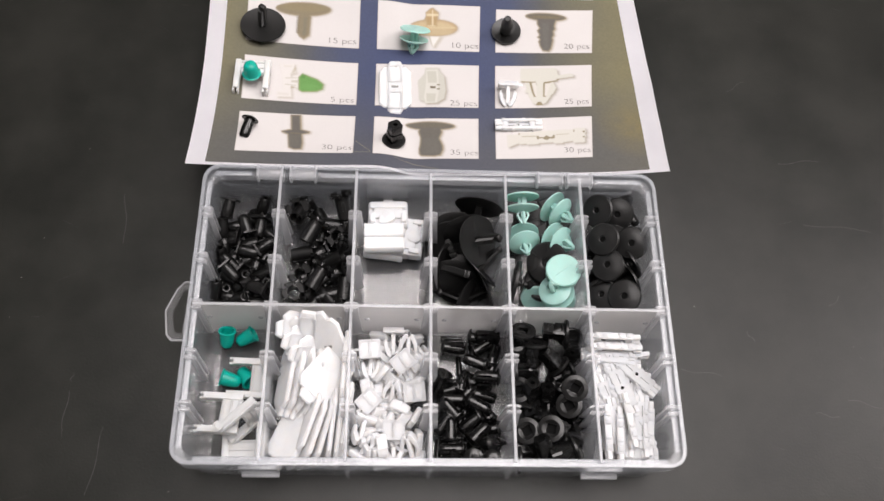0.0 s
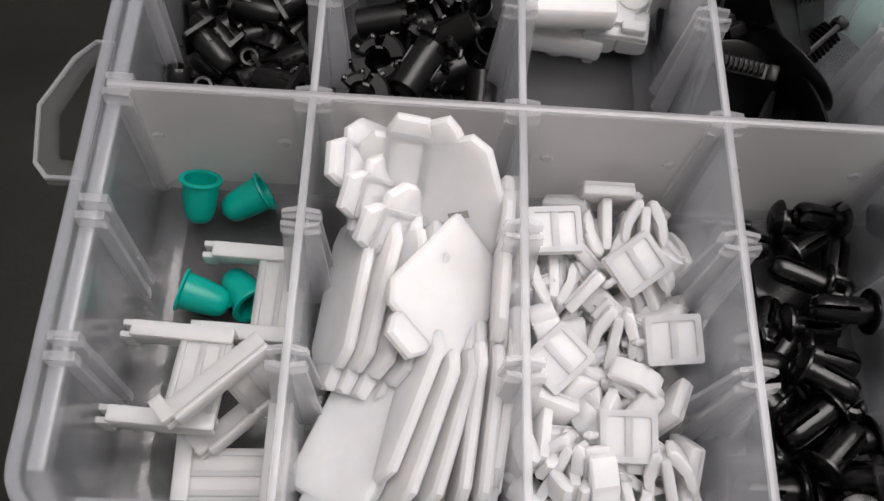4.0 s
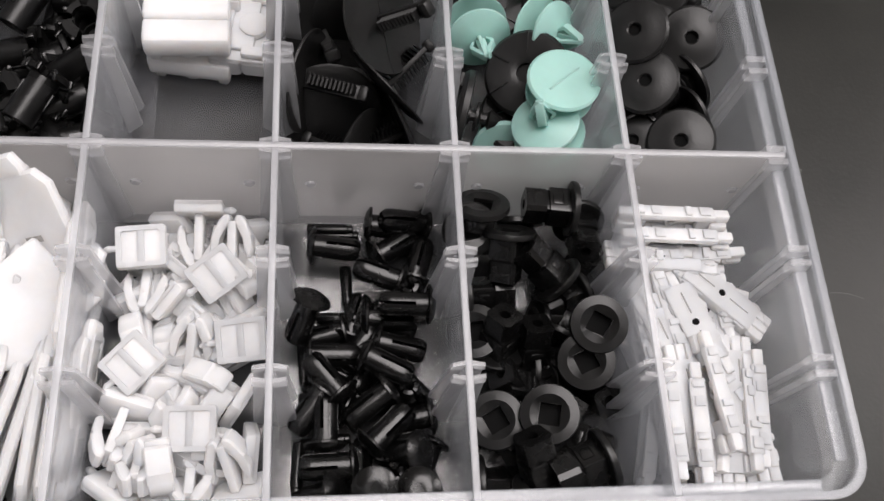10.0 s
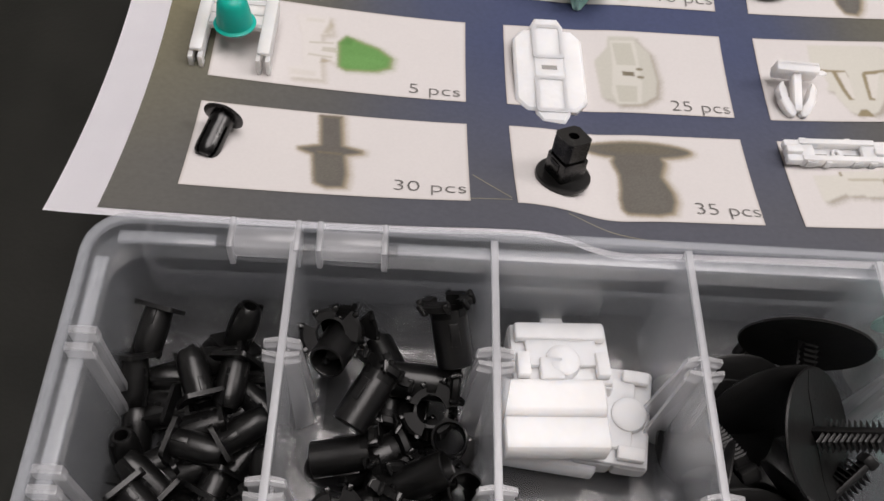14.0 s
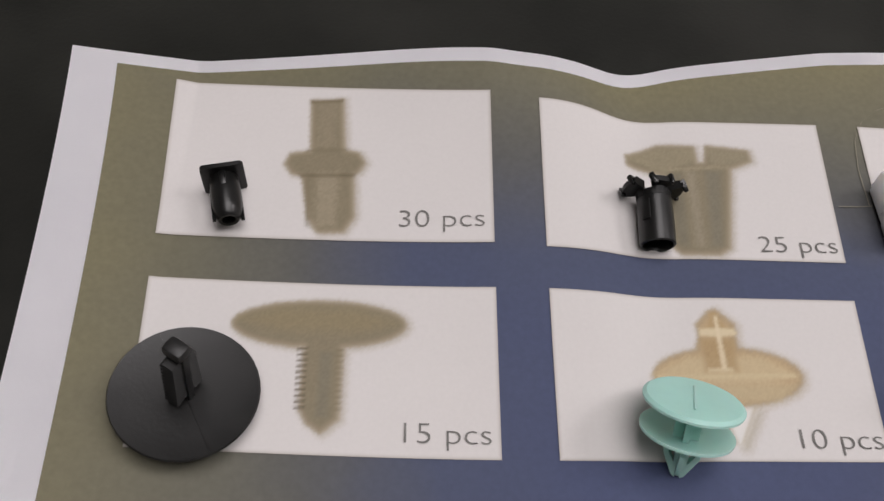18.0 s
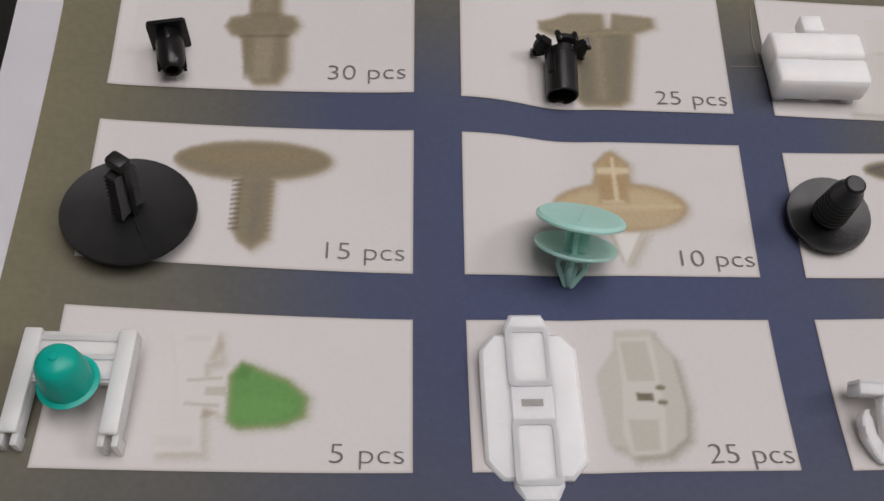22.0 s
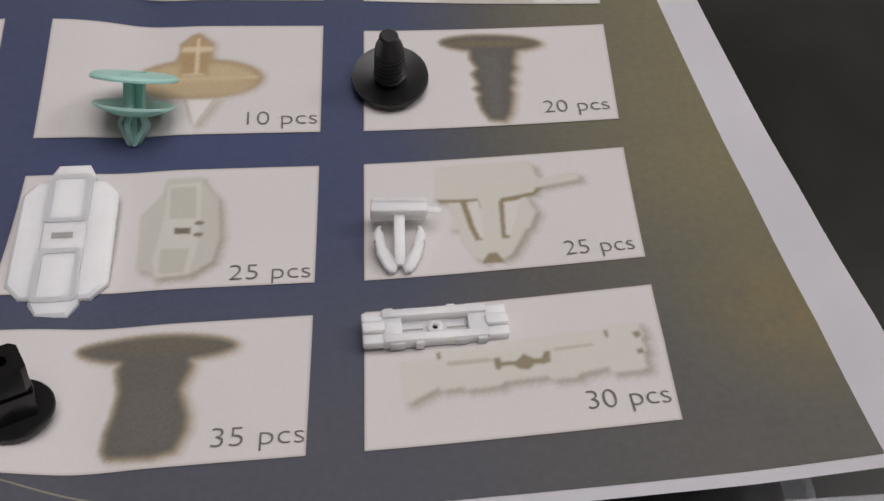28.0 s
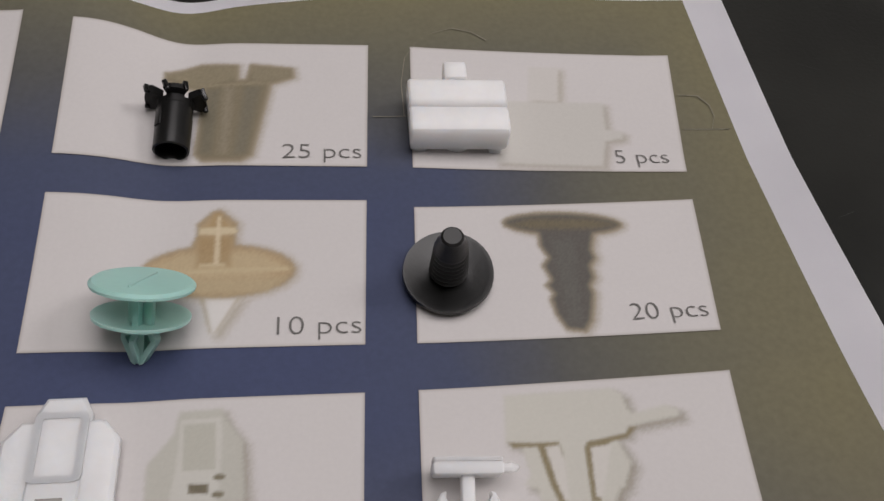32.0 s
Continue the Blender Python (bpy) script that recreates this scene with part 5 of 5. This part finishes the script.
# grey standing in for shade in the gaps of white clips
SLOT_SHADE = mottle(material("painted_slot_shade", (0.3, 0.29, 0.28), 0.8), (0.26, 0.25, 0.24), (0.34, 0.33, 0.31), 300)
# near-black that paints the shade inside holes, bores and splits
RECESS_SHADE = material("painted_recess_shade", (0.004, 0.004, 0.004), 0.8, 0.1)
BUILD = dict(grommet=grommet, tube=tube_clip, rail=rail_block, disc=disc_clip, mint=lambda: double_disc(MINT, "double_disc_retainer", "mint"), wheel=wheel_clip, fir=fir_clip, bracket=bracket, cap=cap,
             plate=plate_clip, arrow=arrow_clip, rivet=push_rivet, pin=pin, nut=square_nut, strip=strip_clip)
LABEL = dict(
    grommet="black plastic grommet with a square flange and split barrel",
    tube="shiny black tubular clip with a ragged lugged collar",
    rail="white plastic block clip with two rounded rails",
    disc="large matt black disc retainer with a toothed stem",
    mint="mint green double-disc retainer with an arrow tip",
    wheel="black wheel-shaped retainer with radial notches",
    fir="black ringed-stem clip with a dished round head",
    bracket="off-white carrier clip with two channel rails",
    cap="teal green tapered cap with a flanged open end",
    plate="white plate clip with clipped corners and sunk fields",
    arrow="small white clip with a two-barbed arrow foot",
    rivet="shiny black push rivet with a split shank",
    pin="short black plastic rivet pin",
    nut="black square-bodied nut grommet with a round flange",
    strip="white strip clip with lugged ends",
)
GROUP = dict(grommet="grommets in the sorting box", tube="tube clips in the sorting box", rail="rail clips in the sorting box", disc="disc retainers in the sorting box", mint="double-disc retainers in the sorting box",
             wheel="wheel retainers in the sorting box", fir="ringed-stem clips in the sorting box", bracket="carrier clips in the sorting box", cap="caps in the sorting box", plate="plate clips in the sorting box", arrow="arrow clips in the sorting box",
             rivet="push rivets in the sorting box", pin="rivet pins in the sorting box", nut="nut grommets in the sorting box", strip="strip clips in the sorting box")
first = {}
SIZE = dict(grommet=(0.98, 0.98, 0.82), tube=(0.84, 0.84, 0.84), rail=(0.97, 1.0, 0.98), disc=(0.95, 0.95, 0.82), mint=(0.89, 0.89, 0.89), fir=(0.95, 0.95, 0.84), cap=(0.84, 0.84, 0.92), plate=(1.0, 0.96, 0.9), arrow=(0.95, 0.95, 0.95), rivet=(0.87, 0.87, 0.85), pin=(0.9, 0.9, 0.85), nut=(0.88, 0.88, 0.85), strip=(0.93, 0.92, 0.85), wheel=(0.95, 0.95, 0.9))


def put(kind, m, label="", group=""):
    """Sets one clip down: the first of a kind is built, the others copied from it."""
    if kind not in first:
        first[kind] = BUILD[kind]()
        ob = first[kind]
        ob.matrix_basis = m @ Matrix.Diagonal((*SIZE.get(kind, (1, 1, 1)), 1))
    else:
        ob = copy_thing(first[kind], m)
    return tagged(ob, label or LABEL[kind], "", group or GROUP[kind])


SAMPLES = "sample clips laid on the printed sheet"


def sample(kind, m, label):
    return put(kind, m, label, SAMPLES)


def on_sheet(x, y):
    return sheet_height(x, y) + 0.5


sample("grommet", aim(-81.6, 195.2, on_sheet(-82, 197) + 3.4, -78, -3, 0), "black square-flanged grommet lying on the printed sheet")
sample("tube", aim(-6.8, 196.6, on_sheet(-6, 197) + 3.6, -91, -10, 45), "black tube clip with lugged collar lying on printed sheet")
sample("rail", flat(43.3, 193.2, on_sheet(43, 195) + 1.7, 0), "white two-rail block clip resting on the printed sheet")
sample("disc", flat(-83.0, 156.6, on_sheet(-83, 157) + 2.2, 58, 3, 5), "large black disc retainer, toothed stem standing upwards")
sample("mint", aim(-7.3, 154.5, 19.6, -99, -51, 10), "mint green double-disc retainer leaning on its tip")
sample("fir", flat(39.2, 160.3, on_sheet(40, 160) + 1.6, 0, 8, -3), "black ringed-stem clip standing on its dished head")
sample("bracket", flat(-85.3, 126.0, on_sheet(-86, 126) + 0.9, -1), "white carrier clip with a teal cap set on it")
sample("cap", aim(-85.2, 123.9, 21.4, 90, 86) @ Matrix.Diagonal((1.1, 1.1, 0.8, 1)), "teal green cap standing on a white carrier clip")
sample("plate", flat(-16.7, 124.0, on_sheet(-16, 124) + 0.4, 1), "white plate clip lying flat on the printed sheet")
sample("arrow", aim(38.6, 124.6, on_sheet(38, 122) + 3.6, -92, -16, 90) @ Matrix.Diagonal((1, 0.5, 1, 1)), "small white arrow-footed clip lying on the printed sheet")
sample("rivet", aim(-83.2, 96.4, on_sheet(-83, 96) + 3.6, -106, -9, 30), "black push rivet lying on the printed sheet")
sample("nut", flat(-16.7, 89.9, on_sheet(-16, 90) + 1.4, 28, -11, 10), "black square nut grommet standing on its flange")
sample("strip", flat(42.8, 102.2, on_sheet(43, 103) + 0.3, 2), "white strip clip lying flat on the printed sheet")
# ---- what lies in the compartments: place of the head, heading and rise of the stem ----
GROMMET_PLACES = [
    (-89.6, 57.3, 17.0, -104, -24), (-92.9, 48.9, 15.0, -86, -34), (-76.3, 53.8, 12.0, 57, 54), (-75.1, 51.1, 12.0, -173, -6),
    (-75.5, 49.1, 14.0, -95, -5), (-83.0, 49.2, 10.0, -165, -9), (-82.9, 45.5, 10.0, -167, -9), (-82.9, 42.1, 10.0, -167, -10),
    (-80.6, 42.7, 14.0, 112, 12), (-76.7, 39.1, 12.0, -161, -4), (-83.8, 34.7, 13.0, -12, 0), (-83.3, 34.0, 9.0, -155, 0),
    (-92.2, 32.5, 6.0, 96, 71), (-91.6, 34.5, 6.0, 93, 29), (-84.8, 31.9, 8.0, -141, 0), (-89.6, 26.2, 14.0, -44, -11),
]
GROMMET_MORE_PLACES = [
    (-70.4, 13.8, 17.0, 159, -9), (-81.9, 25.7, 6.0, -62, 66), (-69.8, 24.7, 13.0, -155, -15), (-75.8, 35.4, 12.0, 33, 9),
    (-90.5, 18.6, 5.0, -44, 67), (-81.7, 14.6, 5.0, -52, 70), (-93.5, 14.1, 8.0, 79, 57), (-72.1, 20.7, 6.0, -53, 75),
    (-68.0, 47.0, 10.0, -87, -14), (-68.0, 26.4, 10.0, 96, 24), (-70.8, 13.6, 6.0, -30, 82), (-78.9, 32.3, 9.0, -160, -7),
    (-84.1, 21.2, 8.0, 160, 27), (-77.8, 18.1, 7.0, -177, -0),
]
TUBE_PLACES = [
    (-39.7, 56.3, 27.0, -75, -40), (-59.2, 52.7, 20.0, 95, -62), (-56.1, 56.8, 15.0, -109, 26), (-49.5, 46.7, 20.0, -120, -13),
    (-37.0, 46.2, 15.0, 176, 0), (-41.3, 41.1, 16.0, 81, -70), (-37.3, 39.1, 6.0, -105, 73), (-45.8, 24.8, 19.0, -120, -13),
    (-37.3, 10.4, 12.0, 87, 9), (-37.0, 29.2, 6.0, -48, 77), (-56.5, 22.4, 15.8, 76, -72), (-58.9, 14.0, 16.2, 104, -78),
    (-49.9, 34.3, 14.0, -173, -11), (-48.3, 33.6, 13.0, -100, -38), (-48.9, 14.1, 9.0, 14, 0), (-46.2, 47.3, 8.0, 118, 0),
]
DISC_PLACES = [
    (21.9, 52.3, 26.0, -102, -7), (11.4, 44.9, 14.0, 94, -30), (20.6, 36.0, 25.0, -22, 46), (5.0, 26.4, 17.0, -20, 9),
    (21.8, 26.0, 15.5, 40, 24), (10.1, 22.8, 10.9, 90, -28), (25.8, 18.7, 10.0, -159, -10), (16.6, 13.1, 8.0, 152, -11),
    (9.0, 40.3, 12.0, -81, 41), (17.3, 43.4, 18.0, 98, -14),
]
MINT_PLACES = [
    (40.6, 55.0, 30.0, -88, -13), (55.3, 54.3, 23.0, -48, 15), (55.5, 40.2, 19.0, -43, 30), (42.3, 43.6, 15.0, -83, 21),
    (57.3, 20.8, 28.0, -31, -87), (56.0, 14.0, 18.0, 174, 67), (58.3, 14.9, 8.8, 78, -26), (48.7, 15.3, 8.8, 74, -24),
]
WHEEL_PLACES = [
    (51.9, 27.9, 20.0, 33, -57), (38.0, 21.3, 14.0, -14, 0), (56.7, 23.4, 12.0, -31, -35), (45.3, 50.8, 13.0, 60, -68),
    (56.3, 54.7, 11.9, 68, -70), (43.1, 54.4, 14.0, 53, -73), (52.2, 22.3, 12.3, 22, -77),
]
FIR_PLACES = [
    (75.6, 53.2, 22.5, 24, -46), (85.0, 52.0, 21.5, 66, -54), (90.4, 38.0, 21.0, 50, -58), (82.9, 40.6, 17.6, 42, -52),
    (77.5, 39.6, 21.0, 24, -54), (79.5, 28.6, 17.5, 22, -60), (87.6, 58.6, 16.5, -58, 14), (91.8, 31.5, 13.5, -150, -8),
    (91.8, 23.5, 11.5, -156, -4), (86.1, 14.4, 15.9, 33, -62), (77.5, 17.5, 10.0, 24, -60), (86.9, 26.2, 8.0, 151, -14),
]
RIVET_PLACES = [
    (6.6, -7.9, 9.0, -7, 0), (18.1, -3.8, 10.0, -5, 0), (29.0, -3.1, 10.0, -172, 25), (19.5, -10.4, 9.0, 33, 0),
    (23.9, -17.1, 12.0, 159, 0), (26.9, -15.9, 9.0, 74, 0), (27.6, -19.4, 5.0, 159, 77), (29.0, -23.3, 16.0, 178, 0),
    (6.4, -22.4, 17.0, -117, -43), (17.2, -23.7, 9.0, -2, 0), (19.3, -28.8, 10.0, -14, 0), (6.2, -31.4, 10.0, -1, 0),
    (16.8, -32.7, 14.0, -28, 0), (12.1, -39.7, 12.0, 130, 0), (13.7, -43.4, 9.0, 28, 8), (22.5, -34.0, 8.0, -46, -11),
]
RIVET_MORE_PLACES = [
    (25.8, -40.5, 5.0, 125, 78), (9.0, -38.6, 12.0, -126, -14), (9.1, -49.1, 12.0, 90, 0), (20.9, -39.3, 14.0, -144, -13),
    (17.6, -49.8, 14.0, 44, 0), (29.0, -43.4, 10.0, -170, -8), (26.1, -51.4, 16.0, 175, -43), (14.0, -52.8, 12.0, -178, 0),
    (18.4, -48.0, 8.0, -92, 11), (22.2, -56.1, 5.0, 116, 80), (29.0, -48.5, 8.0, -111, 0), (26.0, -58.3, 9.0, 86, 0),
    (11.3, -57.5, 13.0, -171, -38), (17.3, -59.0, 24.0, 78, -71), (25.0, -59.0, 22.0, 45, -80),
]
PIN_PLACES = [
    (5.4, -3.0, 6.0, 0, 0), (6.6, -4.0, 5.0, 0, 0), (13.2, -11.2, 5.0, -86, 0), (7.3, -22.6, 6.0, -0, 0),
    (13.4, -26.8, 6.0, -42, 0), (17.3, -26.8, 6.0, -47, 0), (4.8, -26.7, 6.0, -88, 0), (4.5, -48.1, 7.0, 7, 0),
    (4.3, -47.8, 8.0, -93, 0), (27.8, -48.0, 6.0, -78, 0), (16.1, -36.1, 6.0, 152, 0), (10.0, -52.3, 8.0, -36, 0),
]
NUT_PLACES = [
    (37.0, -9.6, 21.0, 102, -52), (39.4, -5.4, 23.0, -87, -57), (57.5, -5.3, 22.0, 175, 0), (47.8, -5.3, 15.0, -91, -18),
    (44.8, -10.1, 20.5, -92, -38), (61.0, -5.1, 15.0, -94, 27), (54.4, -19.0, 18.0, 142, 24), (57.8, -15.6, 8.0, 37, 54),
    (37.0, -20.1, 12.0, 4, 0), (61.0, -18.8, 10.0, -157, 0), (59.7, -30.2, 24.0, 58, -73), (57.4, -36.4, 21.0, 43, -74),
    (49.4, -33.1, 10.0, 88, 57), (42.4, -31.4, 12.0, 84, 62), (48.1, -39.4, 8.0, 157, 47), (51.4, -38.6, 9.0, 176, 26),
]
NUT_MORE_PLACES = [
    (40.2, -46.3, 17.0, 27, -75), (49.4, -46.3, 21.0, 28, -74), (54.2, -48.2, 12.0, -29, 25), (49.9, -53.9, 9.0, 35, 49),
    (47.2, -58.0, 20.0, 111, 39), (58.1, -56.0, 13.8, -1, -64), (37.4, -56.9, 11.0, -2, 0), (37.8, -28.3, 14.2, 13, -76),
    (56.1, -27.9, 8.0, 59, -0), (60.8, -38.5, 8.0, -68, 60), (41.1, -56.6, 8.0, 117, 12), (57.3, -55.1, 25.0, -160, -6),
]
CAP_PLACES = [
    (-85.6, -3.9, 13.6, -99, -52), (-75.2, -3.4, 9.6, -154, -18), (-86.8, -22.7, 9.0, -13, -12), (-75.2, -24.1, 7.0, 128, -13),
]
ARROW_PLACES = [
    (-24.8, -34.6, 17.5, 90, -75, 45), (-14.3, -46.6, 17.0, 90, -80, 90), (-5.9, -30.6, 17.5, 70, -72, 65), (-24.9, -12.6, 18.0, 90, -80, 85),
    (-11.2, -17.5, 17.5, 100, -68, 62), (-24.3, -14.6, 13.0, -92, 6, 90), (-8.8, -14.8, 13.5, 88, 22, 86), (-15.1, -4.6, 15.5, -90, -14, 90),
    (-15.4, -34.0, 12.5, 82, 38, 84), (-18.0, -22.0, 14.0, -42, -6, 30), (-26.6, -43.0, 14.0, -100, 22, 75), (-5.5, -50.2, 13.0, 180, 10, 60),
    (-22.6, -48.8, 12.5, -92, 38, 90), (-14.4, -51.0, 11.5, -88, 30, 86), (-7.4, -40.4, 13.5, 150, 12, 20), (-6.0, -22.6, 12.0, 120, 30, 40),
]
ARROW_MORE_PLACES = [
    (-26.5, -55.0, 13.0, 60, 34, 80), (-18.6, -57.0, 13.5, 96, 45, 5), (-6.2, -56.0, 12.5, 110, 36, 70), (-13.7, -26.5, 11.0, -150, -30, 0),
    (-19.8, -40.0, 12.5, -60, 20, 45), (-26.0, -23.0, 11.0, -80, 20, 20), (-6.6, -7.6, 10.0, -60, 15, 60), (-20.6, -6.5, 10.5, -110, 10, 30),
]
STRIP_PLACES = [
    (77.4, -6.9, 22.6, -2, 0, 75), (78.4, -10.3, 20.6, -2, 0, 84), (75.6, -14.6, 20.6, -5, 0, 166), (80.2, -28.8, 21.0, -71, 0, 182),
    (75.1, -33.7, 20.0, -71, -2, 176), (87.0, -22.6, 20.4, -42, -3, 170), (88.6, -21.2, 16.4, -84, 0, 96), (88.4, -34.6, 18.0, -92, 0, 165),
    (77.4, -25.6, 17.0, -80, 0, 92), (74.2, -47.6, 20.0, -91, 0, 95), (77.5, -44.4, 20.5, -83, -6, 172),
    (79.4, -48.7, 20.0, -93, 0, 100), (82.6, -42.8, 21.0, -83, 0, 80), (87.4, -42.4, 20.0, -96, 0, 178), (92.2, -45.8, 18.0, -97, 0, 95),
    (90.0, -46.6, 17.5, -96, 3, 85), (83.7, -49.1, 18.0, -95, 0, 190),
]
STRIP_MORE_PLACES = [
    (72.0, -19.4, 15.5, -89, -4, 80), (84.0, -25.4, 18.5, -60, -2, 175), (85.4, -37.0, 16.5, -62, 0, 85), (72.0, -28.0, 16.0, -84, 0, 90),
    (78.6, -8.4, 18.4, -3, 0, 80), (77.0, -12.6, 17.0, -4, 0, 90), (79.0, -16.6, 17.4, -6, 0, 170), (82.4, -20.6, 18.6, -20, 0, 178), (89.9, -48.4, 15.0, -84, 0, 20), (82.0, -12.5, 17.5, 4, 0, 95),
]


def fill(kind, rows, spins=(0, 40, 75, 20, 110)):
    for k, (x, y, z, heading, rise) in enumerate(rows):
        put(kind, aim(x, y, z, heading, rise, spins[k % len(spins)]))


def strew(kind, count, x0, x1, y0, y1, z0, z1, seed, rise=25):
    """A hidden lower layer, thrown in at random."""
    r = random.Random(seed)
    for _ in range(count):
        put(kind, aim(r.uniform(x0, x1), r.uniform(y0, y1), r.uniform(z0, z1), r.uniform(0, 360), r.uniform(-rise, rise), r.uniform(0, 360)))


# far row of compartments
fill("grommet", GROMMET_PLACES)
fill("grommet", GROMMET_MORE_PLACES)
strew("grommet", 14, -86, -74, 12, 50, 5, 8, 3, 20)
strew("grommet", 16, -86, -74, 10, 50, 8, 11, 6, 25)
fill("tube", TUBE_PLACES)
strew("tube", 8, -53, -45, 17, 45, 7, 9, 4, 10)
strew("tube", 9, -53, -44, 16, 46, 8, 12, 7, 40)
for x, y, z, turn, rx, ry in ((-18.6, 52.4, 15.5, 2, 8, 180), (-20.2, 40.4, 13.6, 2, -3, 0), (-8.6, 43.2, 11.5, 82, 2, 176), (-19.0, 48.5, 4.6, 180, 0, 0), (-20.0, 41.2, 4.6, -7, 0, 0)):
    put("rail", flat(x, y, z, turn, rx, ry))
fill("disc", DISC_PLACES)
for x, y, z, turn, rx, ry in ((16, 24, 4.0, 0, 2, 1), (17, 44, 4.5, 30, -3, 4), (15, 34, 6.5, 70, 5, -4)):
    put("disc", flat(x, y, z, turn, 180 + rx, ry))
fill("mint", MINT_PLACES)
fill("wheel", WHEEL_PLACES)
fill("fir", FIR_PLACES)
strew("fir", 6, 78, 84, 20, 44, 6, 8, 9, 12)

# near row of compartments
for x, y, z, turn, slope, roll in ((-72.6, -23.6, 8.6, -92, 0, 4), (-82.6, -40.4, 14.0, -94, 4, -4), (-75.0, -40.2, 18.0, -47, 4, 78), (-75.4, -50.8, 6.0, 182, 0, 0), (-69.4, -50.5, 10.5, 0, 0, 86)):
    put("bracket", leaned(x, y, z, turn, slope, roll))
for x, y, z, heading, rise in CAP_PLACES:
    put("cap", aim(x, y, z, heading, rise) @ Matrix.Diagonal((0.85, 0.85, 1.15, 1)))
# plates lying like shingles below, a near and a far rank
r = random.Random(21)
for k in range(5):
    put("plate", leaned(-56.5 + 4.4 * k, -25 + r.uniform(-2, 1), 10.5 + r.uniform(-0.5, 0.5), -6 + r.uniform(-2, 2), r.uniform(4, 8), 138 + r.uniform(-6, 6)))
for k in range(6):
    put("plate", leaned(-54.5 + 3.4 * k, -45.0 + r.uniform(-1, 1), 11.0 + r.uniform(-0.5, 0.8), -5 + r.uniform(-3, 2), r.uniform(-2, 4), 112 + r.uniform(-5, 6)))
# the fanned ends against the far wall, the one with its slot up, the smooth one before it
for x, y, z, turn, slope, roll in ((-51.0, -11.6, 23.3, -10, 52, 4), (-52.0, -6.4, 22.4, 106, 43, -24), (-49.4, -10.6, 20.6, 106, 43, -42), (-46.4, -14.8, 18.6, 106, 42, -48),
                                   (-41.0, -25.4, 25.6, -36, -14, 206), (-35.6, -22.7, 23.3, -3, 7, 92)):
    put("plate", leaned(x, y, z, turn, slope, roll))
slotted = put("plate", leaned(-41.6, -14.6, 26.4, 25, 40, 143))
# grey patch on the plate's back, painted as a shaded slot
part("back_slot_shade", block(bmesh.new(), -1.8, 1.6, -0.6, 0.6, -0.26, -0.1), SLOT_SHADE, slotted)
# the long soft bands, and the edges in front of them
for x, y, z, turn, slope, roll in ((-59.8, -25.6, 18.6, -8, 12, 116), (-56.6, -26.4, 19.8, -11, 12, 120), (-53.4, -27.4, 20.4, -14, 11, 124), (-50.4, -28.4, 20.0, -16, 11, 126), (-47.4, -30.4, 16.0, -18, 7, 128), (-44.6, -29.0, 13.0, -17, 5, 130),
                                   (-56.0, -47.4, 17.0, -25, 15, 150), (-51.2, -42.4, 19.4, -20, 18, 128), (-47.8, -46.0, 18.8, -18, 13, 118), (-44.0, -46.2, 18.6, -15, 13, 112),
                                   (-40.4, -45.8, 18.4, -6, 12, 99), (-37.2, -46.2, 18.2, -5, 12, 95), (-34.5, -42.4, 16.4, -7, 12, 92)):
    put("plate", leaned(x, y, z, turn, slope, roll))
DEEP = Matrix.Diagonal((0.94, 1.8, 1, 1))
for x, y, z, heading, rise, spin in ARROW_PLACES + ARROW_MORE_PLACES:
    put("arrow", aim(x, y, z, heading, rise, spin) @ DEEP)
r = random.Random(12)
for k in range(14):
    put("arrow", aim(r.uniform(-23, -10), r.uniform(-51, -10), r.uniform(7, 9), r.uniform(0, 360), r.uniform(-20, 20), r.uniform(0, 360)) @ DEEP)
r = random.Random(44)
for k in range(14):
    x, y = r.uniform(-22, -10), -52 + 42 * (k + r.random()) / 14
    put("arrow", aim(x, y, r.uniform(8.5, 12), r.uniform(0, 360), r.uniform(-50, 50), r.uniform(0, 360)) @ DEEP)
fill("rivet", RIVET_PLACES)
strew("rivet", 9, 12, 21, -48, -16, 5, 7.5, 18, 15)
fill("rivet", RIVET_MORE_PLACES)
fill("pin", PIN_PLACES)
fill("nut", NUT_PLACES, (0, 20, 10, 45, 30))
fill("nut", NUT_MORE_PLACES, (0, 40, 10, 25, 5))
strew("nut", 7, 45, 53, -49, -14, 7, 9, 15, 20)
for x, y, z, heading, rise, roll in STRIP_PLACES + STRIP_MORE_PLACES:
    put("strip", leaned(x, y, z, heading - 90, rise, roll) @ pose(0, 0, 0, 0, 0, 90) @ Matrix.Diagonal((1, 1.12, 1.1, 1)))
r = random.Random(33)
for k in range(34):
    put("strip", flat(81 + r.uniform(-8, 6), -12 - 36 * (k / 33) + r.uniform(-2, 2), 4.5 + (k % 4) * 4.0, -80 + r.uniform(-35, 20), r.choice((-80, 70, 90, 20)), r.uniform(-5, 5)))
